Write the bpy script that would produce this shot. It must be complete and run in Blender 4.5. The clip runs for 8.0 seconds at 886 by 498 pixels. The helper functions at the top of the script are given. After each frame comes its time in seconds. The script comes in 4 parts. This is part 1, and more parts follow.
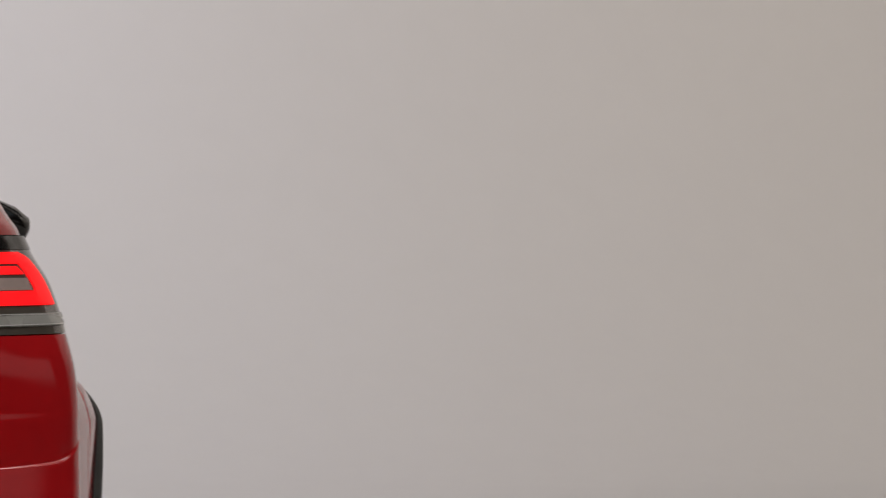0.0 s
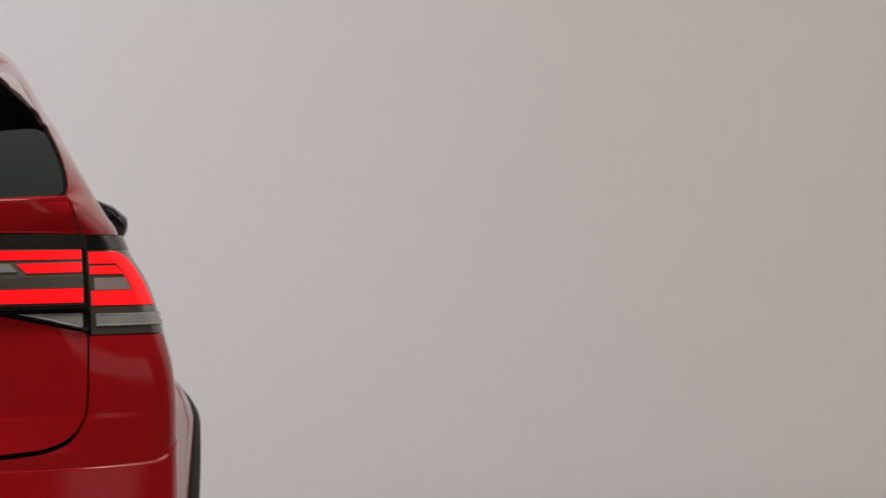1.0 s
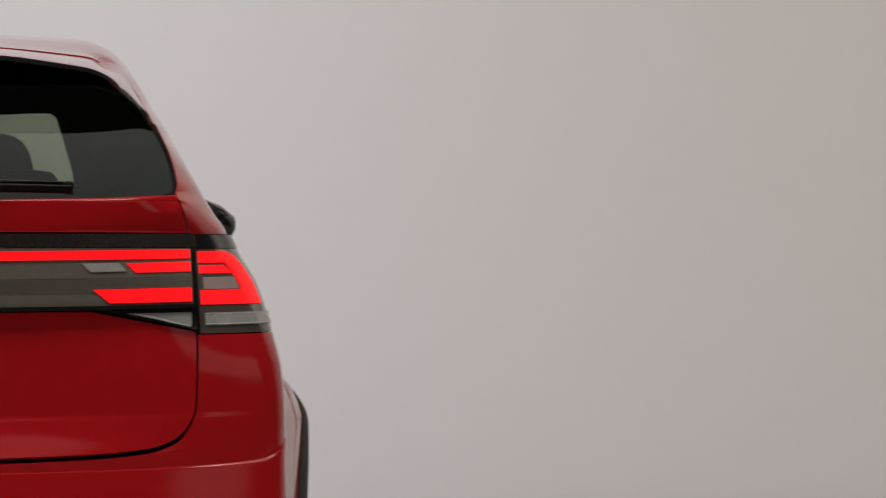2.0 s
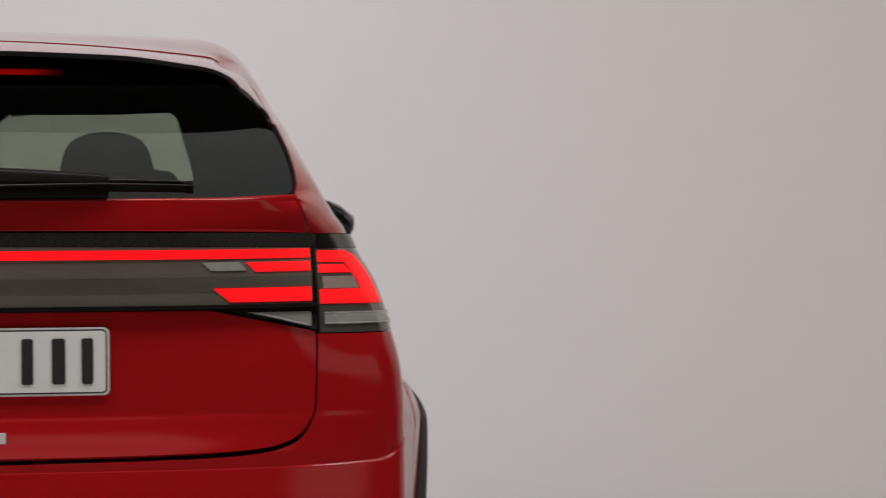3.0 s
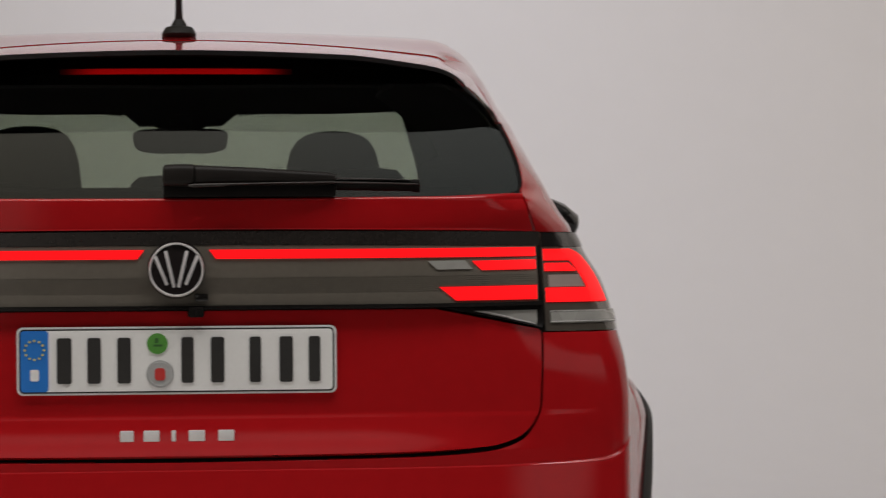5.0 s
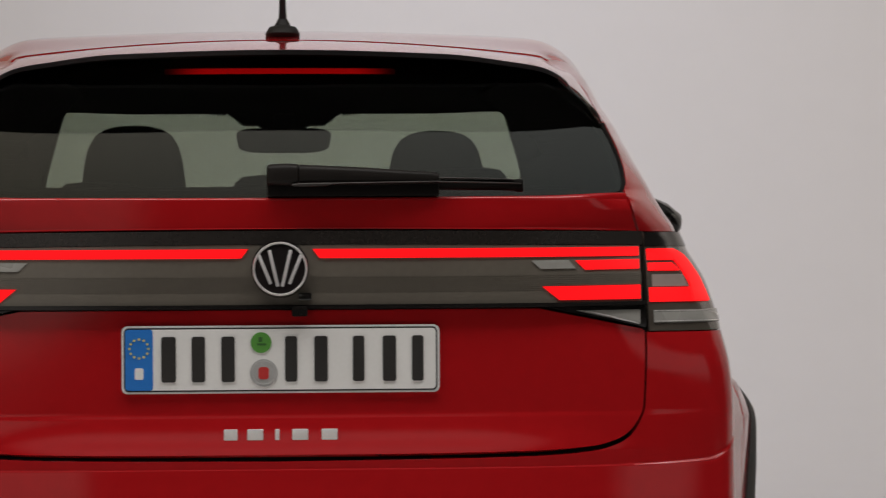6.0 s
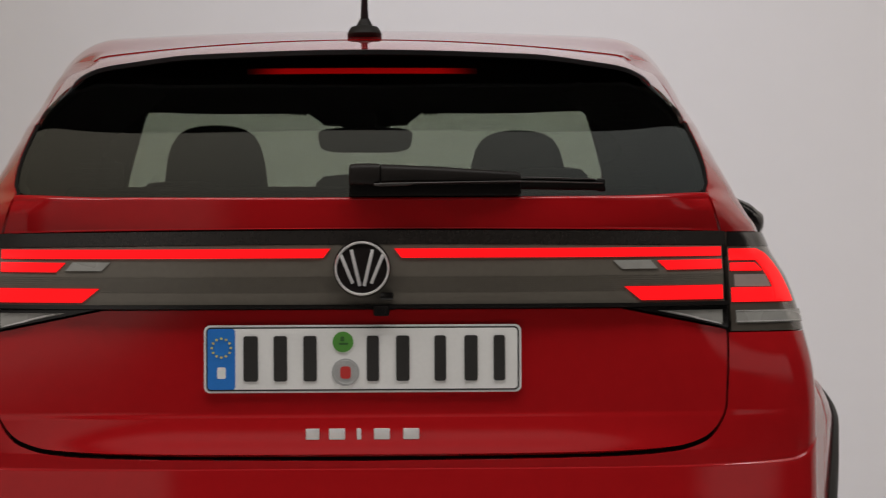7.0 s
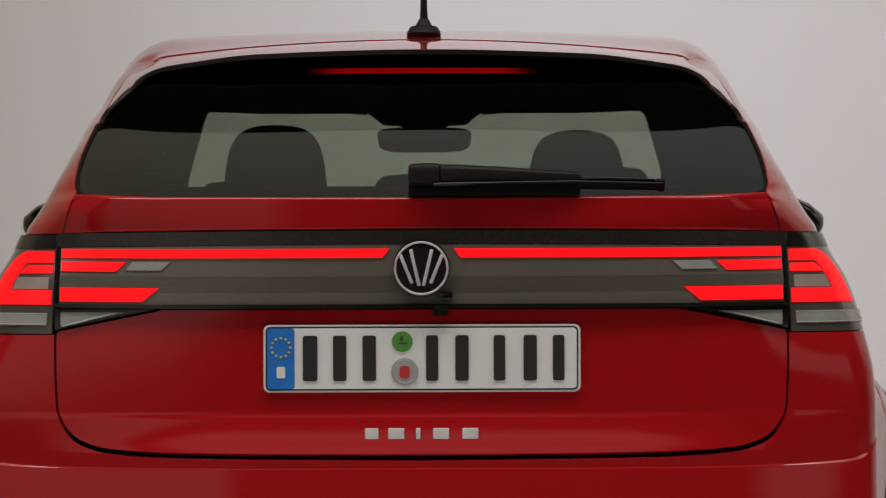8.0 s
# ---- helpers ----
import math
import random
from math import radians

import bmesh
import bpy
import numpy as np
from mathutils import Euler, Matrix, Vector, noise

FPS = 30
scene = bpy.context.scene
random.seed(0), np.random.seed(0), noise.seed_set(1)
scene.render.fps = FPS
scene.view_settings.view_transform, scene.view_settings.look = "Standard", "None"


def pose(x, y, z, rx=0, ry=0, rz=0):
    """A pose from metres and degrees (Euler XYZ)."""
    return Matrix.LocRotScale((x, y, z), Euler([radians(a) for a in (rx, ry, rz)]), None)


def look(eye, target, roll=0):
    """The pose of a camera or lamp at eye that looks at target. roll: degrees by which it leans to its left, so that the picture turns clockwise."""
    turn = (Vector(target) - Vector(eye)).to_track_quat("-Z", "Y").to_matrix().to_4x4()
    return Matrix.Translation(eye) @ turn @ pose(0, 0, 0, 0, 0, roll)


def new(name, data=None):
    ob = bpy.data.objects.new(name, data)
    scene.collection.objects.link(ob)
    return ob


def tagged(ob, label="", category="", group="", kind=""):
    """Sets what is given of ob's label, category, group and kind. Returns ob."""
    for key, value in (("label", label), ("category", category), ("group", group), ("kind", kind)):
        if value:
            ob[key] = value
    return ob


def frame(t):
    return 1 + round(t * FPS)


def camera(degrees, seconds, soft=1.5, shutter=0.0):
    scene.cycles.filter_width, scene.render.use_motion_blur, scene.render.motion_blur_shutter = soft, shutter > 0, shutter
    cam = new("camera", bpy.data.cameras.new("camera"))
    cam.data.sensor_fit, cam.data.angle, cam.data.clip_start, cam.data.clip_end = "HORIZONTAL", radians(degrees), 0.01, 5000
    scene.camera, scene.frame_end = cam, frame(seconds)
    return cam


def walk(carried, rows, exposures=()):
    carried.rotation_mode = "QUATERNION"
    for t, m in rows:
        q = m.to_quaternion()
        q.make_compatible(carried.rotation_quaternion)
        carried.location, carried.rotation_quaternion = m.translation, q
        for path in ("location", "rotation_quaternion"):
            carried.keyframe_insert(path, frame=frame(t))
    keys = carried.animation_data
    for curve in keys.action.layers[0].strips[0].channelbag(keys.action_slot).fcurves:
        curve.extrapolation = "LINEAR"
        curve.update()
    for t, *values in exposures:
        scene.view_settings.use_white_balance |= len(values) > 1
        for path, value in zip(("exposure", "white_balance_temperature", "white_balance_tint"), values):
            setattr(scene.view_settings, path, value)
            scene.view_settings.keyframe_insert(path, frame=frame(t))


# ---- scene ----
# The camera turns on a tripod behind the car; its lens stands 9 cm ahead of the pivot.
cam = camera(17.53, 8.0, soft=1.15, shutter=0.65)
PIVOT, ARM, EYE = Vector((0.0102, -4.81, 0.99)), 0.09, 0.99
ROWS = [
    (0.0, -15.829, -0.012, 0.417), (0.5, -14.954, -0.011, 0.433), (1.0, -13.934, -0.009, 0.447), (2.5, -10.689, -0.006, 0.462),
    (3.0, -9.495, -0.004, 0.455), (3.5, -8.375, -0.003, 0.444), (4.0, -7.196, -0.002, 0.425), (4.5, -6.145, -0.001, 0.404),
    (6.0, -3.059, 0.001, 0.313), (6.5, -2.245, 0.002, 0.282), (7.0, -1.459, 0.003, 0.249), (7.5, -0.804, 0.003, 0.219), (8.0, -0.299, 0.003, 0.195),
]
walk(cam, [(t, pose(PIVOT.x - ARM * math.sin(radians(yaw)), PIVOT.y + ARM * math.cos(radians(yaw)), EYE, 90 + pitch, roll, yaw))
           for t, yaw, pitch, roll in ROWS], [(0.0, 0.0), (8.0, 0.0)])

# ---- light: a studio lit by soft boxes overhead ----
world = bpy.data.worlds.new("studio_dark")
scene.world = world
world.use_nodes = True
world.node_tree.nodes["Background"].inputs[0].default_value = (0.02, 0.02, 0.02, 1)
world.node_tree.nodes["Background"].inputs[1].default_value = 0.3


def soft_box(name, place, target, size_x, size_y, watts, colour=(1, 0.97, 0.94), fade=None, far_colour=None):
    """A soft box; its cloth dims towards the rim from the shares fade of its size on, and its colour may change along
    it.
    """
    lamp = bpy.data.lights.new(name, "AREA")
    lamp.shape, lamp.size, lamp.size_y, lamp.energy, lamp.color = "RECTANGLE", size_x, size_y, watts, colour
    if fade is not None:
        lamp.use_nodes = True
        nt = lamp.node_tree
        cloth = nt.nodes.new("ShaderNodeNewGeometry")
        split = nt.nodes.new("ShaderNodeSeparateXYZ")
        nt.links.new(cloth.outputs["Parametric"], split.inputs[0])
        glow = nt.nodes["Emission"].inputs["Strength"]
        falls = []
        if far_colour:
            run_mix = nt.nodes.new("ShaderNodeMix")
            run_mix.data_type = "RGBA"
            run_mix.inputs["A"].default_value, run_mix.inputs["B"].default_value = (*colour, 1), (*far_colour, 1)
            nt.links.new(split.outputs[0], run_mix.inputs["Factor"])
            nt.links.new(run_mix.outputs["Result"], nt.nodes["Emission"].inputs["Color"])
            lamp.color = (1, 1, 1)
        for axis in (0, 1):
            off = nt.nodes.new("ShaderNodeMath")
            off.operation, off.inputs[1].default_value = "SUBTRACT", 0.5
            nt.links.new(split.outputs[axis], off.inputs[0])
            far = nt.nodes.new("ShaderNodeMath")
            far.operation = "ABSOLUTE"
            nt.links.new(off.outputs[0], far.inputs[0])
            fall = nt.nodes.new("ShaderNodeMapRange")
            fall.interpolation_type = "SMOOTHSTEP"
            fall.inputs["From Min"].default_value, fall.inputs["From Max"].default_value = fade[axis], 0.5
            fall.inputs["To Min"].default_value, fall.inputs["To Max"].default_value = 1.0, 0.0
            nt.links.new(far.outputs[0], fall.inputs["Value"])
            falls.append(fall)
        both = nt.nodes.new("ShaderNodeMath")
        both.operation = "MULTIPLY"
        for k in (0, 1):
            nt.links.new(falls[k].outputs[0], both.inputs[k])
        nt.links.new(both.outputs[0], glow)
    ob = new(name, lamp)
    ob.matrix_world = look(place, target)
    return ob


# its colour runs warm to cool, chosen to tint the window's reflections
soft_box("overhead_soft_box", (-0.1, 1.115, 5.2), (-0.1, 1.115, 0.0), 9.6, 2.5, 26.5, (1.0, 0.77, 0.46), (0.498, 0.497), (0.86, 1.0, 1.10))
soft_box("key_soft_box", (-0.3, -1.3, 5.0), (-0.3, -5.3, 0.0), 8.5, 2.1, 385)
soft_box("rear_soft_box", (-0.1, -4.7, 5.1), (-0.1, -4.7, 0.0), 9.0, 4.6, 40, fade=(0.03, 0.03))
# unseen lamps added to brighten and tint the backdrop
soft_box("backdrop_fill", (0.5, 6.2, 4.9), (0.5, 9.2, 1.6), 2.0, 1.2, 125, (0.905, 0.898, 1.0))
soft_box("backdrop_wash", (6.1, 4.7, 6.4), (7.2, 9.6, 2.6), 6.2, 1.2, 205, (1.0, 0.922, 0.845))
soft_box("backdrop_wash", (-5.6, 4.7, 6.4), (-6.6, 9.6, 4.2), 4.0, 1.2, 72, (1.0, 0.80, 0.38))
soft_box("side_soft_box", (7.06, -6.85, 3.0), (2.36, -5.15, 3.0), 10.2, 2.4, 27, fade=(0.40, 0.25))
soft_box("side_soft_box", (-4.9, -7.75, 3.15), (-1.04, -4.58, 3.15), 12.3, 6.6, 86, (1.0, 0.93, 0.85), fade=(0.34, 0.12))

# ---- materials ----
def material(name, colour, rough=0.5, metal=0.0, coat=0.0, grain=0.0, grain_size=60.0, bump=0.0, emit=None, emit_power=0.0, spec=0.5):
    """A surface with fine grain and larger blotches in its colour, wear in its gloss, and fine relief."""
    m = bpy.data.materials.new(name)
    m.use_nodes = True
    nt = m.node_tree
    b = nt.nodes["Principled BSDF"]
    b.inputs["Roughness"].default_value = rough
    b.inputs["Metallic"].default_value = metal
    b.inputs["Coat Weight"].default_value = coat
    b.inputs["Coat Roughness"].default_value = 0.045
    b.inputs["Specular IOR Level"].default_value = spec
    b.inputs["Base Color"].default_value = (*colour, 1)
    if emit:
        b.inputs["Emission Color"].default_value = (*emit, 1)
        b.inputs["Emission Strength"].default_value = emit_power
    if grain or bump:
        place = nt.nodes.new("ShaderNodeTexCoord")
        fine = nt.nodes.new("ShaderNodeTexNoise")
        fine.inputs["Scale"].default_value, fine.inputs["Detail"].default_value = grain_size, 4
        wide = nt.nodes.new("ShaderNodeTexNoise")
        wide.inputs["Scale"].default_value, wide.inputs["Detail"].default_value = grain_size / 25, 3
        for n in (fine, wide):
            nt.links.new(place.outputs["Object"], n.inputs["Vector"])
        both = nt.nodes.new("ShaderNodeMath")
        both.operation = "ADD"
        nt.links.new(fine.outputs["Fac"], both.inputs[0])
        nt.links.new(wide.outputs["Fac"], both.inputs[1])
        ramp = nt.nodes.new("ShaderNodeMapRange")
        ramp.inputs["From Min"].default_value, ramp.inputs["From Max"].default_value = 0.6, 1.4
        ramp.inputs["To Min"].default_value, ramp.inputs["To Max"].default_value = 1 - grain, 1 + grain
        nt.links.new(both.outputs[0], ramp.inputs["Value"])
        tint = nt.nodes.new("ShaderNodeVectorMath")
        tint.operation = "SCALE"
        tint.inputs[0].default_value = colour
        nt.links.new(ramp.outputs[0], tint.inputs["Scale"])
        nt.links.new(tint.outputs[0], b.inputs["Base Color"])
        gloss = nt.nodes.new("ShaderNodeMapRange")
        gloss.inputs["To Min"].default_value, gloss.inputs["To Max"].default_value = max(0.0, rough - 0.06), min(1.0, rough + 0.06)
        nt.links.new(wide.outputs["Fac"], gloss.inputs["Value"])
        nt.links.new(gloss.outputs[0], b.inputs["Roughness"])
        if bump:
            relief = nt.nodes.new("ShaderNodeBump")
            relief.inputs["Strength"].default_value, relief.inputs["Distance"].default_value = bump, 0.001
            nt.links.new(fine.outputs["Fac"], relief.inputs["Height"])
            nt.links.new(relief.outputs[0], b.inputs["Normal"])
    return m


def glass(name, tint, ior=1.5):
    """Solid tinted glass, clear and smooth."""
    m = material(name, tint, 0.0)
    b = m.node_tree.nodes["Principled BSDF"]
    b.inputs["Transmission Weight"].default_value = 1.0
    b.inputs["IOR"].default_value = ior
    return m


PAINT = material("red_car_paint", (0.40, 0.006, 0.0085), 0.42, 0.0, 1.0, 0.06, 900, spec=0.06)
GLOSS_BLACK = material("gloss_black_plastic", (0.011, 0.0095, 0.009), 0.16, 0, 0.0, 0.1, 200, spec=0.6)
STRIP = material("dark_smoked_strip", (0.020, 0.0165, 0.0145), 0.24, 0, 0.0, 0.1, 120, spec=0.6)
CLADDING = material("grained_black_plastic", (0.022, 0.020, 0.018), 0.6, 0, 0, 0.15, 700, 0.3, spec=0.3)
RIM_GREY = material("dark_grey_plastic_rim", (0.045, 0.041, 0.042), 0.35, 0, 0, 0.1, 300, spec=0.4)
RUBBER = material("black_rubber", (0.018, 0.017, 0.016), 0.7, 0, 0, 0.15, 300, 0.2)
WIPER_BLACK = material("matt_black_wiper", (0.006, 0.0048, 0.0042), 0.55, 0, 0, 0.2, 500, 0.2, spec=0.12)
# browner and lighter than the foot: the arm's sheen is put into the colour
ARM_BLACK = material("sheen_brown_wiper_plastic", (0.0115, 0.0090, 0.0075), 0.5, 0, 0, 0.2, 500, 0.2, spec=0.2)
# the highlight along the blade's spine is put into this paler tone
SPINE_BROWN = material("brown_grey_highlight_rubber", (0.022, 0.017, 0.014), 0.5, 0, 0, 0.15, 300)
SMOKED = material("smoked_lens", (0.140, 0.123, 0.100), 0.30, 0.15, 0.4, 0.10, 90)
SMOKED_DARK = material("dark_smoked_lens", (0.075, 0.062, 0.050), 0.25, 0.1, 0.7, 0.10, 90)
CLEAR_LENS = material("clear_reflector_lens", (0.33, 0.32, 0.295), 0.28, 0.15, 0.6, 0.10, 60, 0.1)
GREY_LENS = material("grey_indicator_lens", (0.33, 0.25, 0.225), 0.25, 0.1, 0.8, 0.08, 60, 0.1)
RED_LIGHT = material("lit_red_light_guide", (0.25, 0.004, 0.005), 0.35, 0, 0.0, emit=(1.0, 0.005, 0.008), emit_power=1.05, spec=0.2)
BRAKE_LIGHT = material("dim_red_brake_light", (0.12, 0.004, 0.004), 0.3, 0, 0.3, emit=(1.0, 0.004, 0.005), emit_power=0.13)


def fade_ends(m, half, power):
    """Lets a light bar glow less towards its two ends, as one lit from its middle does."""
    nt = m.node_tree
    place = nt.nodes.new("ShaderNodeTexCoord")
    split = nt.nodes.new("ShaderNodeSeparateXYZ")
    size = nt.nodes.new("ShaderNodeMath")
    size.operation = "ABSOLUTE"
    ramp = nt.nodes.new("ShaderNodeMapRange")
    ramp.interpolation_type = "SMOOTHSTEP"
    ramp.inputs["From Min"].default_value, ramp.inputs["From Max"].default_value = half * 0.62, half
    ramp.inputs["To Min"].default_value, ramp.inputs["To Max"].default_value = power, power * 0.02
    nt.links.new(place.outputs["Object"], split.inputs[0])
    nt.links.new(split.outputs[0], size.inputs[0])
    nt.links.new(size.outputs[0], ramp.inputs["Value"])
    nt.links.new(ramp.outputs[0], nt.nodes["Principled BSDF"].inputs["Emission Strength"])


fade_ends(BRAKE_LIGHT, 0.207, 0.75)
CHROME = material("satin_chrome", (0.74, 0.71, 0.70), 0.38, 0.55, 0, 0.05, 300)
BADGE = material("bright_badge_silver", (0.86, 0.83, 0.81), 0.35, 0.25, 0, 0.05, 300)
EMBLEM_BLACK = material("emblem_black", (0.012, 0.009, 0.009), 0.2, 0, 0.5, 0.1, 200)
PLATE_WHITE = material("white_plate_film", (0.85, 0.84, 0.815), 0.4, 0, 0.2, 0.03, 150)
PLATE_BLACK = material("black_plate_paint", (0.025, 0.023, 0.021), 0.45, 0, 0, 0.15, 150)
PLATE_BLUE = material("blue_plate_film", (0.02, 0.19, 0.62), 0.4, 0, 0.2, 0.05, 150)
STAR_YELLOW = material("yellow_star_print", (0.70, 0.58, 0.14), 0.5, 0, 0, 0.05, 150)
STICKER_GREEN = material("green_sticker", (0.09, 0.30, 0.045), 0.45, 0, 0, 0.15, 400)
STICKER_DARK = material("dark_green_print", (0.035, 0.12, 0.025), 0.5, 0, 0, 0.1, 400)
STICKER_GREY = material("silver_sticker", (0.46, 0.46, 0.45), 0.4, 0.2, 0, 0.15, 400)
STICKER_RED = material("red_sticker_print", (0.55, 0.035, 0.03), 0.5, 0, 0, 0.1, 400)
REAR_GLASS = glass("tinted_rear_glass", (0.34, 0.375, 0.32))
WINDSCREEN = glass("green_windscreen_glass", (0.78, 0.86, 0.74))
PRIVACY = glass("privacy_glass", (0.08, 0.085, 0.08))
TRIM = material("dark_cabin_trim", (0.010, 0.010, 0.010), 0.8, 0, 0, 0.2, 120)
SEAT_CLOTH = material("dark_seat_cloth", (0.022, 0.020, 0.018), 0.9, 0, 0, 0.25, 500, 0.4)
ALLOY = material("grey_alloy", (0.35, 0.35, 0.36), 0.3, 0.9, 0, 0.08, 100)
CYC = material("grey_white_studio_paint", (0.62, 0.60, 0.585), 0.75, 0, 0, 0.012, 6.0)
BLACK_CEILING = material("black_studio_ceiling", (0.012, 0.012, 0.012), 0.9, 0, 0, 0.15, 8.0, 0.1)
DARK_WALL = material("dark_grey_studio_wall", (0.03, 0.029, 0.028), 0.8, 0, 0, 0.12, 8.0, 0.1)

# ---- the car's tail surface ----
def spline(points):
    """A smooth curve through a few (place, value) pairs, held level past its ends, with no overshoot."""
    xs = [p[0] for p in points]
    ys = [p[1] for p in points]
    n = len(xs)
    d = [(ys[i + 1] - ys[i]) / (xs[i + 1] - xs[i]) for i in range(n - 1)]
    m = [d[0]] + [0.0 if d[i - 1] * d[i] <= 0 else 2 * d[i - 1] * d[i] / (d[i - 1] + d[i]) for i in range(1, n - 1)] + [d[-1]]

    def value(x):
        if x <= xs[0]:
            return ys[0]
        if x >= xs[-1]:
            return ys[-1]
        i = max(k for k in range(n - 1) if xs[k] <= x)
        h = xs[i + 1] - xs[i]
        t = (x - xs[i]) / h
        return ((1 + 2 * t) * (1 - t) ** 2 * ys[i] + t * (1 - t) ** 2 * h * m[i]
                + t * t * (3 - 2 * t) * ys[i + 1] + t * t * (t - 1) * h * m[i + 1])
    return value


# The tail of the car as one surface: at each height the rearmost place, the half width, and how deep the corner turns.
def profile(anchor, value, slopes):
    """A curve over the height from its slope in degrees at a few heights, passing through (anchor, value)."""
    zs = np.arange(0.28, 1.4601, 0.0005)
    deg = np.interp(zs, [p[0] for p in slopes], [p[1] for p in slopes])
    ys = np.cumsum(np.tan(np.radians(deg))) * 0.0005
    ys = ys - np.interp(anchor, zs, ys) + value
    return lambda z: float(np.interp(z, zs, ys))


UPPER = [(0.90, 3.0), (1.02, 4.5), (1.0225, 4.5), (1.0235, 0.6), (1.066, 0.6), (1.086, 1.0), (1.096, 30), (1.104, 47), (1.13, 55), (1.20, 57.5), (1.28, 60.5), (1.45, 62)]
mid_y = profile(0.722, 0.0, [(0.30, -48), (0.36, -30), (0.44, -4), (0.50, 7.0), (0.54, 8.0), (0.6305, 7.5), (0.631, 30), (0.6322, 30), (0.6326, -3), (0.6555, -3), (0.656, 22), (0.664, 26), (0.672, 28), (0.680, 25.5), (0.690, 21), (0.705, 15), (0.7165, 12),
                             (0.717, 36), (0.7190, 36), (0.7205, 0.3), (0.80, 0.5), (0.86, 1.0), (0.895, 2.0)] + UPPER)
side_y = profile(0.722, 0.0, [(0.30, -48), (0.36, -30), (0.44, -4), (0.50, 7.0), (0.54, 8.0), (0.6305, 7.5), (0.631, 10), (0.6320, 10), (0.6325, -0.8), (0.69, -0.4), (0.7165, 0.8), (0.717, 18), (0.7185, 18), (0.7205, 0.3),
                              (0.78, 0.8), (0.83, 2.4), (0.86, 3.2), (0.895, 3.2), (0.90, 3.0), (1.00, 5.0), (1.03, 11), (1.06, 20), (1.10, 34), (1.14, 47), (1.20, 57.5), (1.28, 60.5), (1.45, 62)])


def rear_y(z, x=0.0):
    """The rearmost place at a height: a lip under the crease in the middle, which dies out towards the sides."""
    t = max(0.0, min(1.0, (abs(x) - 0.30) / 0.38 if z < 0.722 else (abs(x) - 0.55) / 0.14 if z < 1.02 else (abs(x) - 0.58) / 0.08))
    t = t * t * (3 - 2 * t)
    return mid_y(z) * (1 - t) + side_y(z) * t


half_w = spline([(0.30, 0.7695), (0.60, 0.7695), (0.667, 0.7695), (0.72, 0.769), (0.788, 0.764), (0.851, 0.752), (0.90, 0.742), (0.939, 0.731), (0.983, 0.708),
                 (1.017, 0.693), (1.050, 0.672), (1.0928, 0.648), (1.1786, 0.6185), (1.263, 0.600), (1.344, 0.575), (1.372, 0.56)])
corner_l = spline([(0.6, 0.240), (0.70, 0.24), (0.86, 0.27), (1.0, 0.33), (1.085, 0.335), (1.13, 0.37), (1.22, 0.45), (1.35, 0.45)])
corner_n = spline([(0.6, 6.15), (0.6290, 6.15), (0.6318, 5.8), (0.66, 5.8), (0.70, 5.8), (0.78, 5.6), (0.86, 4.9), (0.9, 4.4), (0.95, 3.9), (1.0, 3.6), (1.085, 3.5), (1.13, 3.15), (1.22, 2.6), (1.35, 2.4)])
flare_w = spline([(0.40, 0.134), (0.66, 0.136), (0.73, 0.110), (0.775, 0.050), (0.80, 0.010), (0.86, 0.001), (1.0, 0.006), (1.1, 0.004)])


def ledge(r, z):
    """The height at which the profile is read: the bumper's ledge climbs towards the corners (r: share of the half width)."""
    climb = 0.008 * (r / 0.9) ** 6 + 0.034 * max(0.0, (r - 0.9) / 0.1) ** 2.5
    return z - min(climb, 0.046) * max(0.0, min(1.0, (0.705 - z) / 0.03))


def turn_of(x, z):
    """How far round the corner (0 to 1) the place x lies at the height z."""
    r = min(1.0, abs(x) / half_w(z))
    return math.asin(min(1.0, r ** (corner_n(ledge(r, z)) / 2))) / (math.pi / 2)


def skin(x, z, k=None):
    """A point of the tail's surface: by x, or for k by the turn round the right corner; past 1, two metres of flank for each unit."""
    w, l = half_w(z), corner_l(z)
    n = corner_n(ledge(min(1.0, abs(x) / w) if k is None else math.sin(min(1.0, k) * math.pi / 2) ** 0.4, z))
    if k is None:
        r = min(1.0, abs(x) / w)
        return Vector((x, rear_y(ledge(r, z), x) + l * (1 - (1 - r ** n) ** (1 / n)), z))
    if k <= 1:
        a = k * math.pi / 2
        r = math.sin(a) ** (2 / n)
        return Vector((w * r, rear_y(ledge(r, z), w * r) + l * (1 - max(0.0, math.cos(a)) ** (2 / n)), z))
    f = (k - 1) * 2.0
    s = f / 0.47
    return Vector((w + flare_w(z) * s / (1 + s ** 6) ** (1 / 6), rear_y(ledge(1.0, z), w) + l + f, z))

# ---- building helpers ----
def lerp(a, b, t):
    return a + (b - a) * t


def part(name, bm, mat, parent, label="", smooth=True, recalc=True):
    """Links a bmesh as one mesh object under a thing or a part."""
    if recalc:
        bmesh.ops.recalc_face_normals(bm, faces=bm.faces)
    me = bpy.data.meshes.new(name)
    bm.to_mesh(me)
    bm.free()
    me.materials.append(mat)
    if smooth:
        me.shade_smooth()
        me.set_sharp_from_angle(angle=radians(38))
    ob = new(name, me)
    ob.parent = parent
    if label:
        tagged(ob, label)
    return ob


def thing(name, label, category, group="", kind=""):
    return tagged(new(name), label, category, group, kind)


